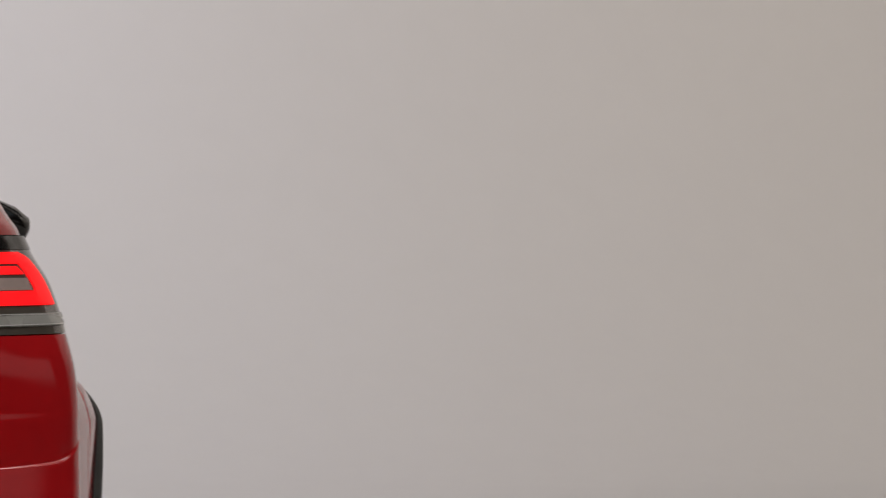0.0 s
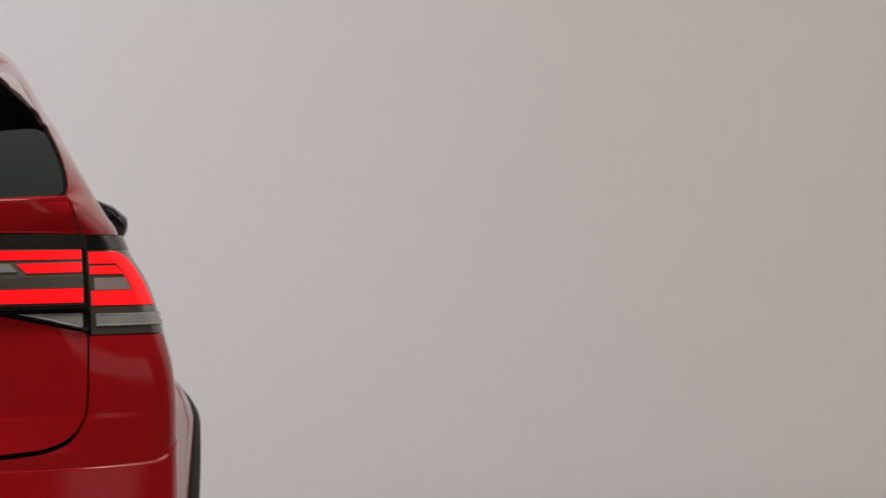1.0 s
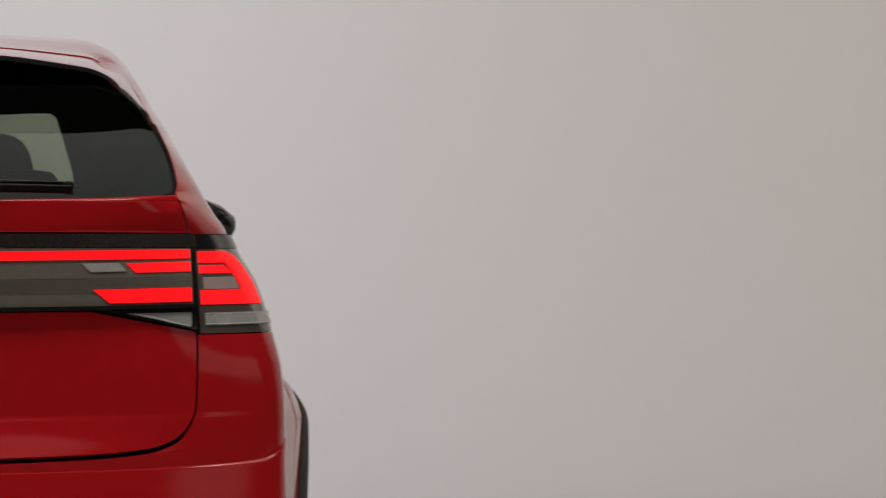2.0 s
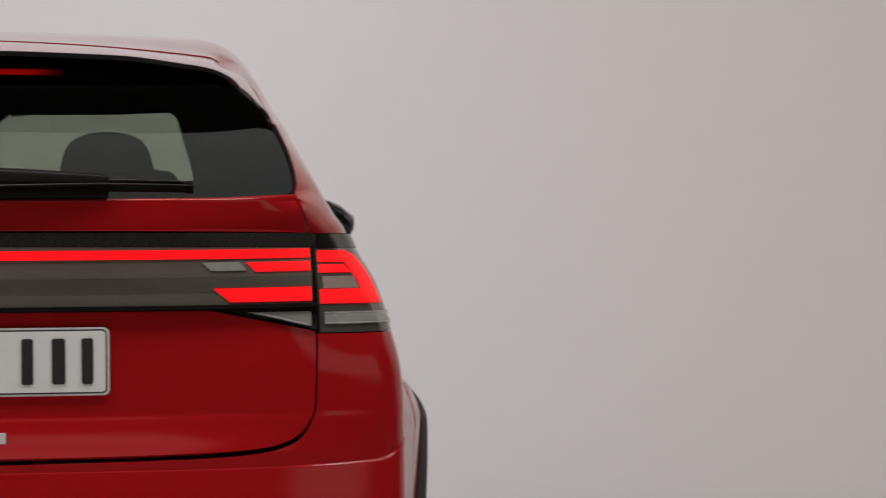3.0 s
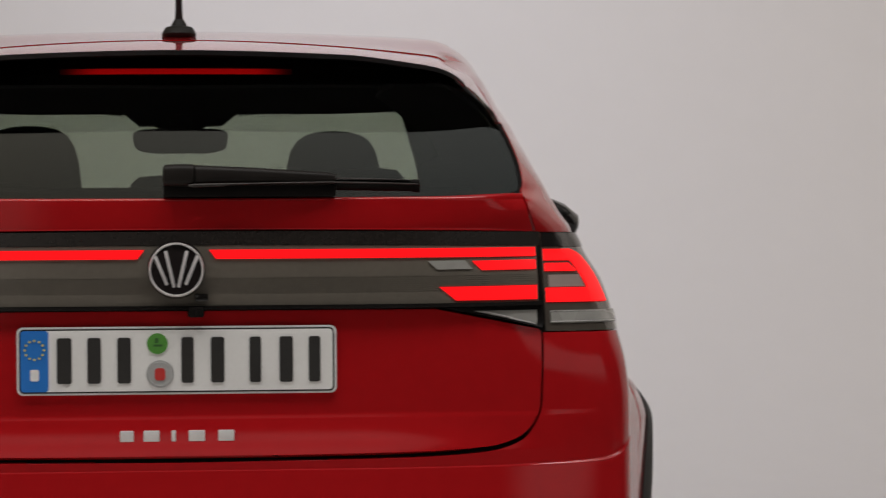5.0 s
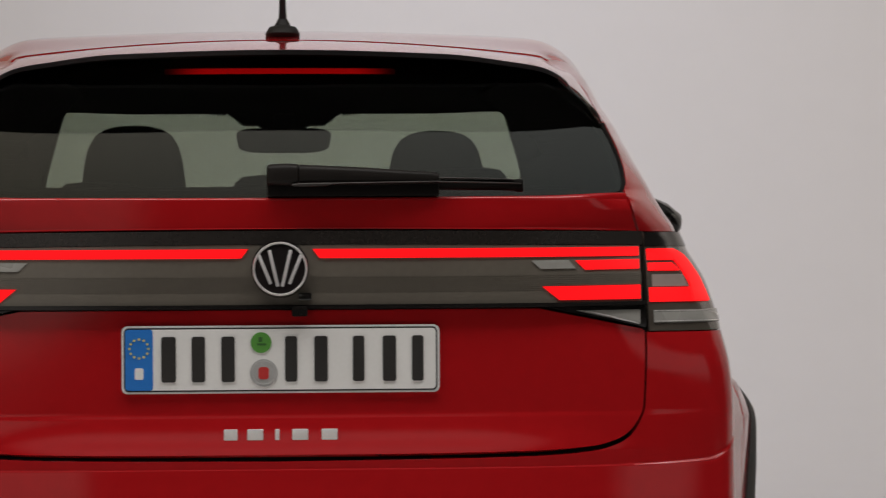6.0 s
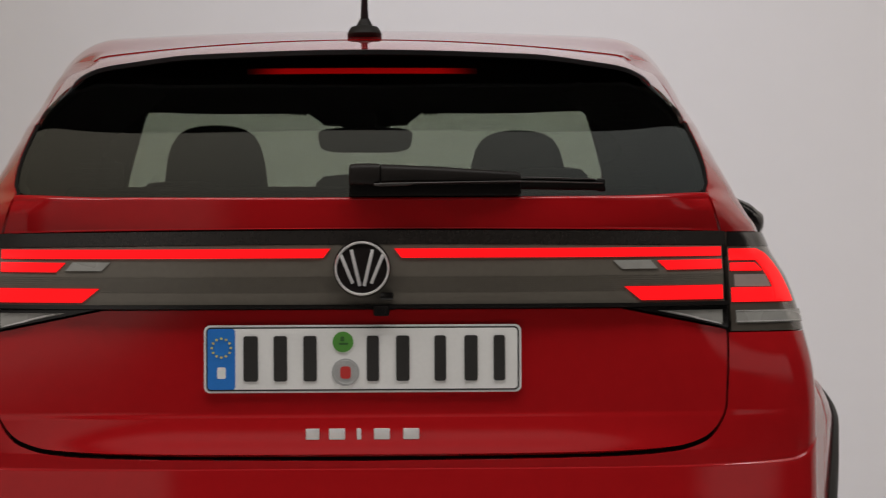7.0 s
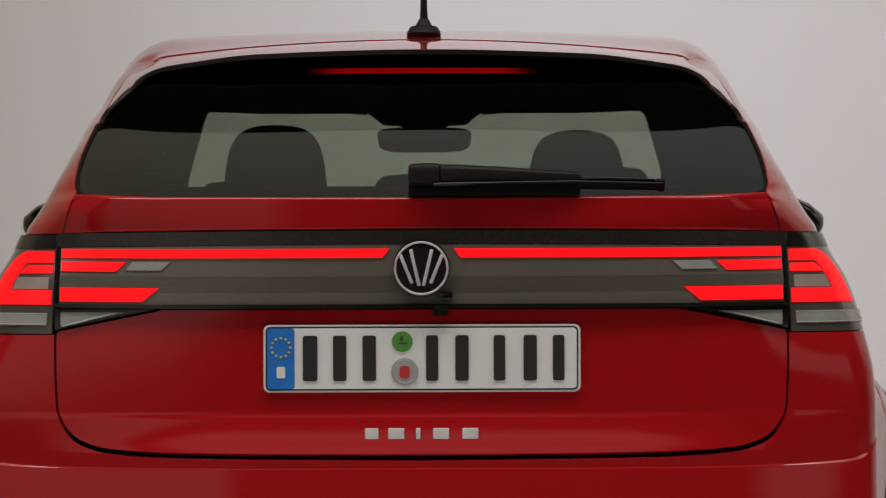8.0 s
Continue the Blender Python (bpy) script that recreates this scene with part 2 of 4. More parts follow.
def shell(bm, place, nu, nv, out=0.0, thick=0.01, inside=(0, 2.0, 0.8)):
    """A curved sheet with thickness: place(u, v) gives its outer face, u and v from 0 to 1."""
    eps = 1e-3
    centre = Vector(inside)
    front, back = [], []
    for j in range(nv + 1):
        rf, rb = [], []
        for i in range(nu + 1):
            u, v = i / nu, j / nv
            p = place(u, v)
            du = place(min(1, u + eps), v) - place(max(0, u - eps), v)
            dv = place(u, min(1, v + eps)) - place(u, max(0, v - eps))
            n = du.cross(dv)
            n = n.normalized() if n.length > 3e-10 else Vector((0, -1, 0))
            if n.dot(p - centre) < 0:
                n = -n
            rf.append(bm.verts.new(p + n * out))
            rb.append(bm.verts.new(p + n * (out - thick)))
        front.append(rf)
        back.append(rb)
    for j in range(nv):
        for i in range(nu):
            bm.faces.new((front[j][i], front[j][i + 1], front[j + 1][i + 1], front[j + 1][i]))
            bm.faces.new((back[j][i], back[j + 1][i], back[j + 1][i + 1], back[j][i + 1]))
    for i in range(nu):
        bm.faces.new((front[0][i], back[0][i], back[0][i + 1], front[0][i + 1]))
        bm.faces.new((front[nv][i + 1], back[nv][i + 1], back[nv][i], front[nv][i]))
    for j in range(nv):
        bm.faces.new((front[j + 1][0], back[j + 1][0], back[j][0], front[j][0]))
        bm.faces.new((front[j][nu], back[j][nu], back[j + 1][nu], front[j + 1][nu]))
    return bm


def box(bm, centre, size, bevel=0.0, turn=None, segments=2):
    m = Matrix.Translation(centre) @ (turn or Matrix()) @ Matrix.Diagonal((*size, 1))
    got = bmesh.ops.create_cube(bm, size=1, matrix=m)
    if bevel:
        edges = {e for v in got["verts"] for e in v.link_edges}
        bmesh.ops.bevel(bm, geom=list(edges), offset=bevel, segments=segments, affect="EDGES", profile=0.6)
    return bm


def disc(bm, centre, radius, depth, turn=None, sides=48, top=None):
    """A round slab that faces the camera's side (its axis along y)."""
    m = Matrix.Translation(centre) @ (turn or Matrix()) @ pose(0, 0, 0, 90)
    bmesh.ops.create_cone(bm, cap_ends=True, segments=sides, radius1=radius, radius2=radius if top is None else top, depth=depth, matrix=m)
    return bm


def ring(bm, centre, radius, width, depth, turn=None, sides=64, tube=10):
    """A rounded flat ring whose axis lies along y."""
    m = Matrix.Translation(centre) @ (turn or Matrix())
    loops = []
    for i in range(sides):
        a = 2 * math.pi * i / sides
        loop = []
        for j in range(tube):
            b = 2 * math.pi * j / tube
            r = radius + width / 2 * math.cos(b)
            loop.append(bm.verts.new(m @ Vector((r * math.cos(a), depth / 2 * math.sin(b), r * math.sin(a)))))
        loops.append(loop)
    for i in range(sides):
        for j in range(tube):
            bm.faces.new((loops[i][j], loops[(i + 1) % sides][j], loops[(i + 1) % sides][(j + 1) % tube], loops[i][(j + 1) % tube]))
    return bm


def loft(bm, loops):
    """Closed rings of the same count, joined end to end and capped."""
    rows = [[bm.verts.new(p) for p in loop] for loop in loops]
    n = len(rows[0])
    for a, b in zip(rows, rows[1:]):
        for i in range(n):
            bm.faces.new((a[i], a[(i + 1) % n], b[(i + 1) % n], b[i]))
    bm.faces.new(rows[0])
    bm.faces.new(rows[-1])
    return bm


def oval(x, y, z, rx, ry, axis="z", n=24, power=2.0):
    """A ring of points: a superellipse across the axis named."""
    pts = []
    for i in range(n):
        a = 2 * math.pi * i / n
        c, s = math.cos(a), math.sin(a)
        c, s = math.copysign(abs(c) ** (2 / power), c), math.copysign(abs(s) ** (2 / power), s)
        pts.append(Vector((x + rx * c, y + ry * s, z)) if axis == "z" else Vector((x + rx * c, y, z + ry * s)) if axis == "y" else Vector((x, y + rx * c, z + ry * s)))
    return pts


def q_of(x, z):
    """One running coordinate over the tail: 0 at the middle, 1 where the corner ends, then along the flank."""
    a = abs(x)
    if a <= 0.5:
        q = 1.2 * a
    else:
        k0 = turn_of(0.5, z)
        q = 0.6 + 0.4 * (turn_of(a, z) - k0) / (1 - k0)
    return math.copysign(q, x)


def skin_q(q, z):
    a = abs(q)
    if a <= 0.6:
        p = skin(a / 1.2, z)
    elif a <= 1:
        k0 = turn_of(0.5, z)
        p = skin(0, z, lerp(k0, 1, (a - 0.6) / 0.4))
    else:
        p = skin(0, z, a)
    return Vector((math.copysign(p.x, q), p.y, p.z))


def fixed(v):
    return v if callable(v) else (lambda *_: v)


def panel(bm, left, right, bottom, top, nu=24, nv=12, out=0.0, thick=0.01, side=1):
    """A piece of the tail's skin. left and right: x at a height, or a one-item tuple with the running coordinate;
    bottom and top: heights, which may depend on x."""
    left, right, bottom, top = fixed(left), fixed(right), fixed(bottom), fixed(top)

    def to_q(edge, z):
        e = edge(z)
        return e[0] if isinstance(e, tuple) else q_of(e, z)

    def place(u, v):
        z = lerp(bottom(0), top(0), v)
        for _ in range(2):
            q = lerp(to_q(left, z), to_q(right, z), u)
            x = skin_q(q, z).x
            z = lerp(bottom(x), top(x), v)
        p = skin_q(q, z)
        return Vector((side * p.x, p.y, p.z))
    return shell(bm, place, nu, nv, out, thick)


def tail_y(x, z):
    return skin(x, z).y

# ---- the studio ----
def slab(name, low, high, mat, label):
    bm = bmesh.new()
    box(bm, [(a + b) / 2 for a, b in zip(low, high)], [b - a for a, b in zip(low, high)])
    ob = part(name, bm, mat, None, smooth=False)
    return tagged(ob, label, name.split("_")[0], kind="structure")


def cyclorama():
    """Floor, cove and back wall in one seamless sheet."""
    bm = bmesh.new()
    profile = [(-2.2, 0.0), (6.6, 0.0)]
    profile += [(6.6 + 3.0 * math.sin(a), 3.0 - 3.0 * math.cos(a)) for a in [math.pi / 2 * i / 16 for i in range(1, 17)]]
    profile += [(9.6, 7.0)]
    rows = []
    for x in (-9.0, -3.0, 3.0, 9.0):
        rows.append([bm.verts.new((x, y, z)) for y, z in profile] + [bm.verts.new((x, 9.8, 7.0)), bm.verts.new((x, 9.8, -0.2)), bm.verts.new((x, -2.2, -0.2))])
    n = len(rows[0])
    for a, b in zip(rows, rows[1:]):
        for i in range(n):
            bm.faces.new((a[i], a[(i + 1) % n], b[(i + 1) % n], b[i]))
    bm.faces.new(rows[0])
    bm.faces.new(rows[-1])
    ob = part("backdrop", bm, CYC, None)
    return tagged(ob, "seamless pale grey studio cyclorama, floor curving up into wall", "backdrop", kind="structure")


cyclorama()
# unseen walls, floor and ceiling, toned to shape what the car mirrors
slab("wall_west", (-9.3, -2.2, 0.0), (-9.002, 9.8, 7.0), CYC, "pale grey painted side wall, unseen, added for light and reflections")
slab("wall_east", (9.002, 3.0, 0.0), (9.3, 9.8, 7.0), CYC, "pale grey painted side wall, unseen, added for light and reflections")
slab("wall_southwest", (-9.3, -13.0, 0.0), (-9.002, -2.203, 7.0), DARK_WALL, "dark side wall, unseen, added to darken reflections")
slab("wall_southeast", (9.002, -13.0, 0.0), (9.3, 2.997, 7.0), DARK_WALL, "dark side wall, unseen, added to darken reflections")
slab("wall_south", (-9.3, -13.4, 0.0), (9.3, -13.002, 7.0), DARK_WALL, "dark wall behind the tripod, unseen, added to darken reflections")
slab("floor", (-9.0, -13.0, -0.2), (9.0, -2.203, -0.001), DARK_WALL, "dark grey floor round the tripod, unseen, added to darken reflections")
slab("ceiling", (-9.3, -13.4, 7.002), (9.3, 9.8, 7.2), BLACK_CEILING, "black ceiling, unseen, added to darken reflections")


# ---- the car ----
car = thing("car", "glossy red crossover car with lit tail lamps on pale studio floor", "car")

gate_edge = spline([(0.655, 0.42), (0.6575, 0.485), (0.6616, 0.526), (0.678, 0.5670), (0.700, 0.5865), (0.732, 0.5985), (0.8385, 0.6025), (0.8554, 0.602)])


def gate_side(z):
    """Half width of the lower tailgate: round at the bottom, cut back under the lamps at the top."""
    return gate_edge(z) if z <= 0.8554 else lerp(0.603, 0.425, (z - 0.8554) / 0.0356)


# the gate's shut line, which runs into the lower corner of the window and on beside the glass
shut_x = spline([(1.015, 0.6080), (1.027, 0.6050), (1.048, 0.5985), (1.073, 0.5905), (1.084, 0.5862), (1.090, 0.5862), (1.096, 0.5895), (1.103, 0.5915),
                 (1.118, 0.5915), (1.149, 0.5880), (1.180, 0.5800), (1.2055, 0.5717), (1.2125, 0.5700), (1.27, 0.559), (1.3135, 0.546), (1.356, 0.515)])
bump_edge = spline([(0.6448, 0.0), (0.6462, 0.20), (0.6490, 0.40), (0.6535, 0.488), (0.660, 0.533), (0.676, 0.5715), (0.700, 0.5910), (0.732, 0.6025), (0.8385, 0.6065), (0.8554, 0.606)])


def glass_low(x):
    return 1.0775 + 0.0035 * (abs(x) / 0.575) ** 2 + 0.005 * ease((abs(x) - 0.42) / 0.17)


def strip_top(x):
    return 1.0245 - 0.005 * (abs(x) / 0.6) ** 2


# lower tailgate
bm = bmesh.new()
def gate_place(u, v):
    w = 0.655 + 0.236 * (v ** 1.7 if v < 0.4 else lerp(0.4 ** 1.7, 1, (v - 0.4) / 0.6))
    b = gate_side(w)
    x = lerp(-b, b, u)
    return skin(x, w + 0.0035 * (x / 0.42) ** 2 * max(0.0, 1 - (w - 0.655) / 0.06))
shell(bm, gate_place, 56, 90, 0.0, 0.012)
part("tailgate", bm, PAINT, car, "glossy red lower tailgate with a pressed crease")

# the plane of the rear window
glass_y = spline([(1.070, 0.086), (1.082, 0.10), (1.12, 0.150), (1.16, 0.208), (1.20, 0.270), (1.24, 0.336), (1.28, 0.405), (1.32, 0.478), (1.36, 0.556)])
glass_side = spline([(1.082, 0.550), (1.084, 0.566), (1.0868, 0.576), (1.091, 0.5825), (1.097, 0.5868), (1.103, 0.5885), (1.118, 0.5885), (1.149, 0.585), (1.18, 0.577), (1.2055, 0.5685), (1.27, 0.553), (1.34, 0.524)])


def on_glass(x, z):
    t = min(1.0, abs(x) / 0.61) ** 2
    y = glass_y(z) + (0.078 - 0.14 * (z - 1.09)) * (abs(x) / 0.58) ** 2.4 - 0.025 + 0.10 * t * (1 - t) * (z - 1.09)
    return Vector((x, y, z))


def ease(t):
    t = max(0.0, min(1.0, t))
    return t * t * (3 - 2 * t)


def edge_y(z):
    """How far forward the body lies along the shut line: from the band's face below to the glass above."""
    x = shut_x(z)
    return lerp(band_low(x, min(z, 1.09)), on_glass(x, z).y - 0.004, ease((z - 1.052) / 0.046))


def band_low(x, z):
    """The band's plain face, drawn forward at its ends."""
    return skin(x, 1.0215).y + mid_y(z) - mid_y(1.0215) + 0.035 * max(0.0, (abs(x) - 0.2) / 0.39) ** 3


# red band of the tailgate under the rear window, rolled over at its top into a ledge
def band_point(x, z):
    xs = shut_x(z)
    return Vector((x, band_low(x, z) + (edge_y(z) - band_low(xs, z)) * ease((abs(x) - 0.50) / (xs - 0.50)) ** 1.5, z))


def band_place(u, v):
    z = 1.05
    for _ in range(3):
        x = lerp(-shut_x(z) + 0.0045, shut_x(z) - 0.0045, u)
        roll = 0.0055 + 0.0055 * ease((abs(x) - 0.36) / 0.22)
        z = lerp(strip_top(x), glass_low(x) - 0.0015 - roll, min(1.0, v / 0.7))
    p = band_point(x, z)
    p.y -= 0.0007 * max(0.0, 1 - v / 0.035)
    a = max(0.0, min(1.0, (v - 0.7) / 0.2)) * radians(82)
    p.z += roll * math.sin(a)
    p.y += roll * (1 - math.cos(a)) + 0.04 * max(0.0, (v - 0.9) / 0.1)
    return p


bm = bmesh.new()
shell(bm, band_place, 64, 60, 0.0, 0.006)
part("tailgate_band", bm, PAINT, car, "glossy red tailgate edge below the window")

# black strip beside the glass: rubber seal and the pillar edge's shade in one
for side in (-1, 1):
    bm = bmesh.new()
    def seal_shade_place(u, v, side=side):
        z = lerp(1.010, 1.2105, v)
        x = lerp(min(glass_side(z) if z > 1.09 else 1, shut_x(z) - 0.006) - 0.001, shut_x(z) + lerp(0.003, 0.0012, ease((z - 1.08) / 0.02)), u)
        return Vector((side * x, edge_y(z) + lerp(0.009, 0.0015, ease((z - 1.08) / 0.02)) + 0.6 * (x - shut_x(z)), z))
    shell(bm, seal_shade_place, 4, 50, 0.0, 0.004)
    part("seal_shade_strip", bm, WIPER_BLACK, car, "black strip for the rubber seal and shaded pillar edge")

# bumper: low face, ledge, and the corners up to the lamps
bm = bmesh.new()
for side in (-1, 1):
    def bumper_place(u, v, side=side):
        z = lerp(0.32, 0.6275, v / 0.3) if v < 0.3 else lerp(0.6275, 0.682, (v - 0.3) / 0.45) if v < 0.75 else lerp(0.682, 0.8505, (v - 0.75) / 0.25)
        q = max(1.12 * u ** 0.9, q_of(bump_edge(z), z) + 0.0001 * u)
        p = skin_q(q, z)
        return Vector((side * p.x, lerp(p.y, skin_q(q, 0.8).y, ease((q - 0.85) / 0.2) * ease((0.80 - z) / 0.12)), p.z))
    shell(bm, bumper_place, 110, 120, 0.0, 0.015)
bmesh.ops.delete(bm, geom=[f for f in bm.faces if all(abs(v.co.x) < 1e-5 for v in f.verts)], context="FACES")
bmesh.ops.remove_doubles(bm, verts=[v for v in bm.verts if abs(v.co.x) < 1e-5], dist=0.0002)
part("bumper", bm, PAINT, car, "glossy red rear bumper with a ledge")

# black sheet added inside the body for the shade in its gaps
bm = bmesh.new()
panel(bm, ((-1.1),), ((1.1),), 0.50, 1.012, 60, 30, -0.022, 0.01)
part("gap_shade_panel", bm, TRIM, car, "black sheet for the shade behind the body gaps")

# spoiler blades: their seam against the body's corner
seam_x = spline([(0.0, 0.0), (0.40, 0.3100), (0.56, 0.4340), (0.66, 0.5088), (0.74, 0.5400), (0.78, 0.5550), (0.82, 0.5650), (0.91, 0.5712), (0.955, 0.5705), (1.0, 0.5690)])
seam_y = spline([(0.0, 0.80), (0.66, 0.80), (0.74, 0.785), (0.78, 0.760), (0.82, 0.720), (0.91, 0.600), (0.955, 0.480), (1.0, 0.328)])
seam_z = spline([(0.64, 1.3615), (0.66, 1.3536), (0.74, 1.3355), (0.78, 1.3235), (0.82, 1.3060), (0.91, 1.2705), (0.955, 1.2440), (1.0, 1.2125)])
# rear pillars: from the lamps up past the window and the blades to the roof, turning slowly into the flank
pillar_x = spline([(1.018, 0.6960), (1.027, 0.6930), (1.054, 0.6755), (1.082, 0.6620), (1.107, 0.6520), (1.14, 0.6415), (1.172, 0.6340), (1.202, 0.6255), (1.233, 0.6178),
                   (1.258, 0.6120), (1.287, 0.6070), (1.319, 0.6005), (1.348, 0.588), (1.378, 0.574)])
pillar_y = spline([(1.018, 0.41), (1.054, 0.43), (1.082, 0.46), (1.107, 0.49), (1.14, 0.54), (1.172, 0.60), (1.202, 0.66), (1.233, 0.73), (1.258, 0.80), (1.287, 0.87), (1.319, 0.95), (1.348, 1.02), (1.37, 1.1)])
SEAM_TABLE = [(seam_z(k / 40), seam_x(k / 40), seam_y(k / 40)) for k in range(40, 25, -1)]
blade_x = spline([(z, x) for z, x, _ in SEAM_TABLE])
blade_y = spline([(z, y) for z, _, y in SEAM_TABLE])


def pillar_inner(z):
    """The pillar's inner edge: the shut line, then the blade's seam."""
    t = ease((z - 1.207) / 0.012)
    return lerp(shut_x(min(z, 1.2125)), blade_x(z) + lerp(0.0012, -0.0008, ease((z - 1.29) / 0.03)), t), lerp(edge_y(min(z, 1.2125)), blade_y(z), t)


# the inner edge's depth evened out, which the pillar's face follows away from that edge
even_y = spline([(z, sum(pillar_inner(z + d)[1] for d in (-0.045, -0.03, -0.015, 0.0, 0.015, 0.03, 0.045)) / 7) for z in (1.0 + 0.01 * k for k in range(20))] + [(1.21, pillar_inner(1.21)[1])])


def pillar_point(s, z):
    xi, yi = pillar_inner(z)
    if z < 1.21:
        yi = lerp(yi, even_y(z), ease(s / 0.35) * ease((1.21 - z) / 0.03))
    xo, yo = pillar_x(z), pillar_y(z)
    if s > 1:
        return Vector((xo, yo + (s - 1) * 1.2, z))
    turn = lerp(3.2, 1.8, ease((z - 1.07) / 0.12))
    return Vector((xo - (xo - xi) * (1 - s) ** turn, lerp(yi, yo, s), z))


for side in (-1, 1):
    bm = bmesh.new()
    def pillar_place(u, v, side=side):
        p = pillar_point(1.1 * u, lerp(1.0185, 1.3565, v))
        return Vector((side * p.x, p.y, p.z))
    shell(bm, pillar_place, 36, 80, 0.0, 0.006)
    part("rear_pillar", bm, PAINT, car, "glossy red rear roof pillar")


# flanks with wheel arches
WHEELS = (0.90, 3.46)
def arch(y, r=0.375):
    z = 0.30
    for c in WHEELS:
        if abs(y - c) < r:
            z = max(z, 0.325 + math.sqrt(r * r - (y - c) ** 2))
    return z


def nose(y):
    """How much the flanks draw in towards the front."""
    return 0.0 if y < 3.0 else 0.20 * ((y - 3.0) / 1.15) ** 2.6


def bonnet_z(v, x):
    return lerp(1.05, 0.90, v ** 1.6) - 0.05 * abs(x) ** 3


def shoulder(y):
    """The flanks' upper edge: level beside the cabin, falling with the bonnet to the nose."""
    return 1.088 if y < 2.72 else max(0.55, lerp(1.088, bonnet_z((y - 2.86) / 1.24, 1.0) - 0.004, ease((y - 2.72) / 0.30)) if y > 2.86 else lerp(1.088, 1.04, (y - 2.72) / 0.30))


def flank(q, z):
    p = skin_q(q, z)
    return Vector((p.x - nose(p.y), p.y, p.z))


for side in (-1, 1):
    bm = bmesh.new()
    def low_flank(u, v, side=side):
        q = lerp(1.122, 2.86, u)
        y = skin_q(q, 0.8).y
        z = lerp(arch(y), min(0.8495, shoulder(y)), v)
        p = flank(q, z)
        return Vector((side * p.x, y, p.z))
    shell(bm, low_flank, 150, 16, 0.0, 0.014)
    def high_flank(u, v, side=side):
        z = lerp(0.8495, 1.088, v)
        q0 = 1.02 if z < 1.018 else 1.095
        q = lerp(q0, 2.86, u)
        p = flank(q, z)
        top = shoulder(p.y)
        if top < 1.0875:
            p = flank(q, lerp(min(0.8495, top), top, v))
        return Vector((side * p.x, p.y, p.z))
    shell(bm, high_flank, 60, 14, 0.0, 0.014)
    part("flank", bm, PAINT, car, "glossy red side panel with flared wheel arches")
    for c in WHEELS:
        bm = bmesh.new()
        def clad(u, v, side=side, c=c):
            a = lerp(radians(-2), radians(182), u)
            r = lerp(0.345, 0.410, v)
            y, z = c + r * math.cos(a), 0.325 + r * math.sin(a)
            q = 1 + (y - skin_q(1.0, 0.8).y) / 2.0
            p = flank(max(1.0, q), max(z, 0.3))
            return Vector((side * (p.x + 0.001 + 0.009 * min(1.0, (1 - v) * 2.2)), y, z))
        shell(bm, clad, 48, 6, 0.002, 0.03, (0, c, 0.5))
        part("arch_cladding", bm, CLADDING, car, "black grained plastic wheel arch trim")
    bm = bmesh.new()
    def sill(u, v, side=side):
        y = lerp(WHEELS[0] + 0.40, WHEELS[1] - 0.40, u)
        q = 1 + (y - skin_q(1.0, 0.8).y) / 2.0
        p = flank(q, lerp(0.22, 0.42, v))
        return Vector((side * (p.x + 0.012), y, lerp(0.22, 0.42, v)))
    shell(bm, sill, 20, 5, 0.0, 0.03)
    part("sill", bm, CLADDING, car)
    bm = bmesh.new()
    def side_window(u, v, side=side):
        z = lerp(1.09, 1.30, v)
        y = lerp(lerp(0.55, 0.78, v), lerp(2.75, 2.15, v), u)
        return Vector((side * (half_w(z) - 0.012 + 0.03 * u), y, z))
    shell(bm, side_window, 20, 8, 0.0, 0.004)
    part("side_window", bm, PRIVACY, car, "dark tinted side windows")


# roof, with the spoiler behind its seam
roof_z = spline([(0.42, 1.3430), (0.60, 1.3670), (0.80, 1.3915), (1.20, 1.4360), (1.60, 1.4655), (1.90, 1.4735), (2.20, 1.4630), (2.40, 1.4400)])
SEAM = 0.80


roof_flat = spline([(0.4, 0.48), (0.8, 0.488), (0.95, 0.513), (1.2, 0.510), (2.4, 0.50)])
roof_turn = spline([(0.4, 0.085), (0.8, 0.102), (0.95, 0.105), (1.2, 0.122), (2.4, 0.12)])
roof_bow = spline([(0.4, 0.10), (0.8, 0.125), (1.2, 0.055), (2.4, 0.05)])


def roof_w(y):
    return roof_flat(y) + roof_turn(y)


def roof_at(x, y):
    """The roof's height: a slow bow across, and rounded edges."""
    e = min(1.0, max(0.0, (abs(x) - roof_flat(y)) / roof_turn(y)))
    return roof_z(y) - roof_bow(y) * x * x - 0.14 * (1 - math.sqrt(1 - e * e))


bm = bmesh.new()
def roof_place(u, v):
    a = lerp(-1, 1, u) * math.pi / 2
    x = roof_w(lerp(SEAM, 2.40, v)) * math.copysign(abs(math.sin(a)) ** 0.9, a)
    y0 = SEAM + 0.004 + 1.0 * max(0.0, abs(x) - 0.512)
    y = lerp(y0, 2.40, v)
    return Vector((x, y, roof_at(x, y) - 0.009 * ease((abs(x) - 0.505) / 0.02) * ease((0.93 - y) / 0.08)))
shell(bm, roof_place, 80, 60, 0.0018, 0.012, (0, 1.6, 0.9))
part("roof", bm, PAINT, car, "glossy red roof panel mirroring the pale studio")

# spoiler: from the roof seam back to its lip, and down beside the window as two blades
lip_x = spline([(0.0, 0.0), (0.40, 0.2981), (0.56, 0.4129), (0.66, 0.4680), (0.74, 0.4990), (0.82, 0.5242), (0.91, 0.5476), (1.0, 0.5647)])
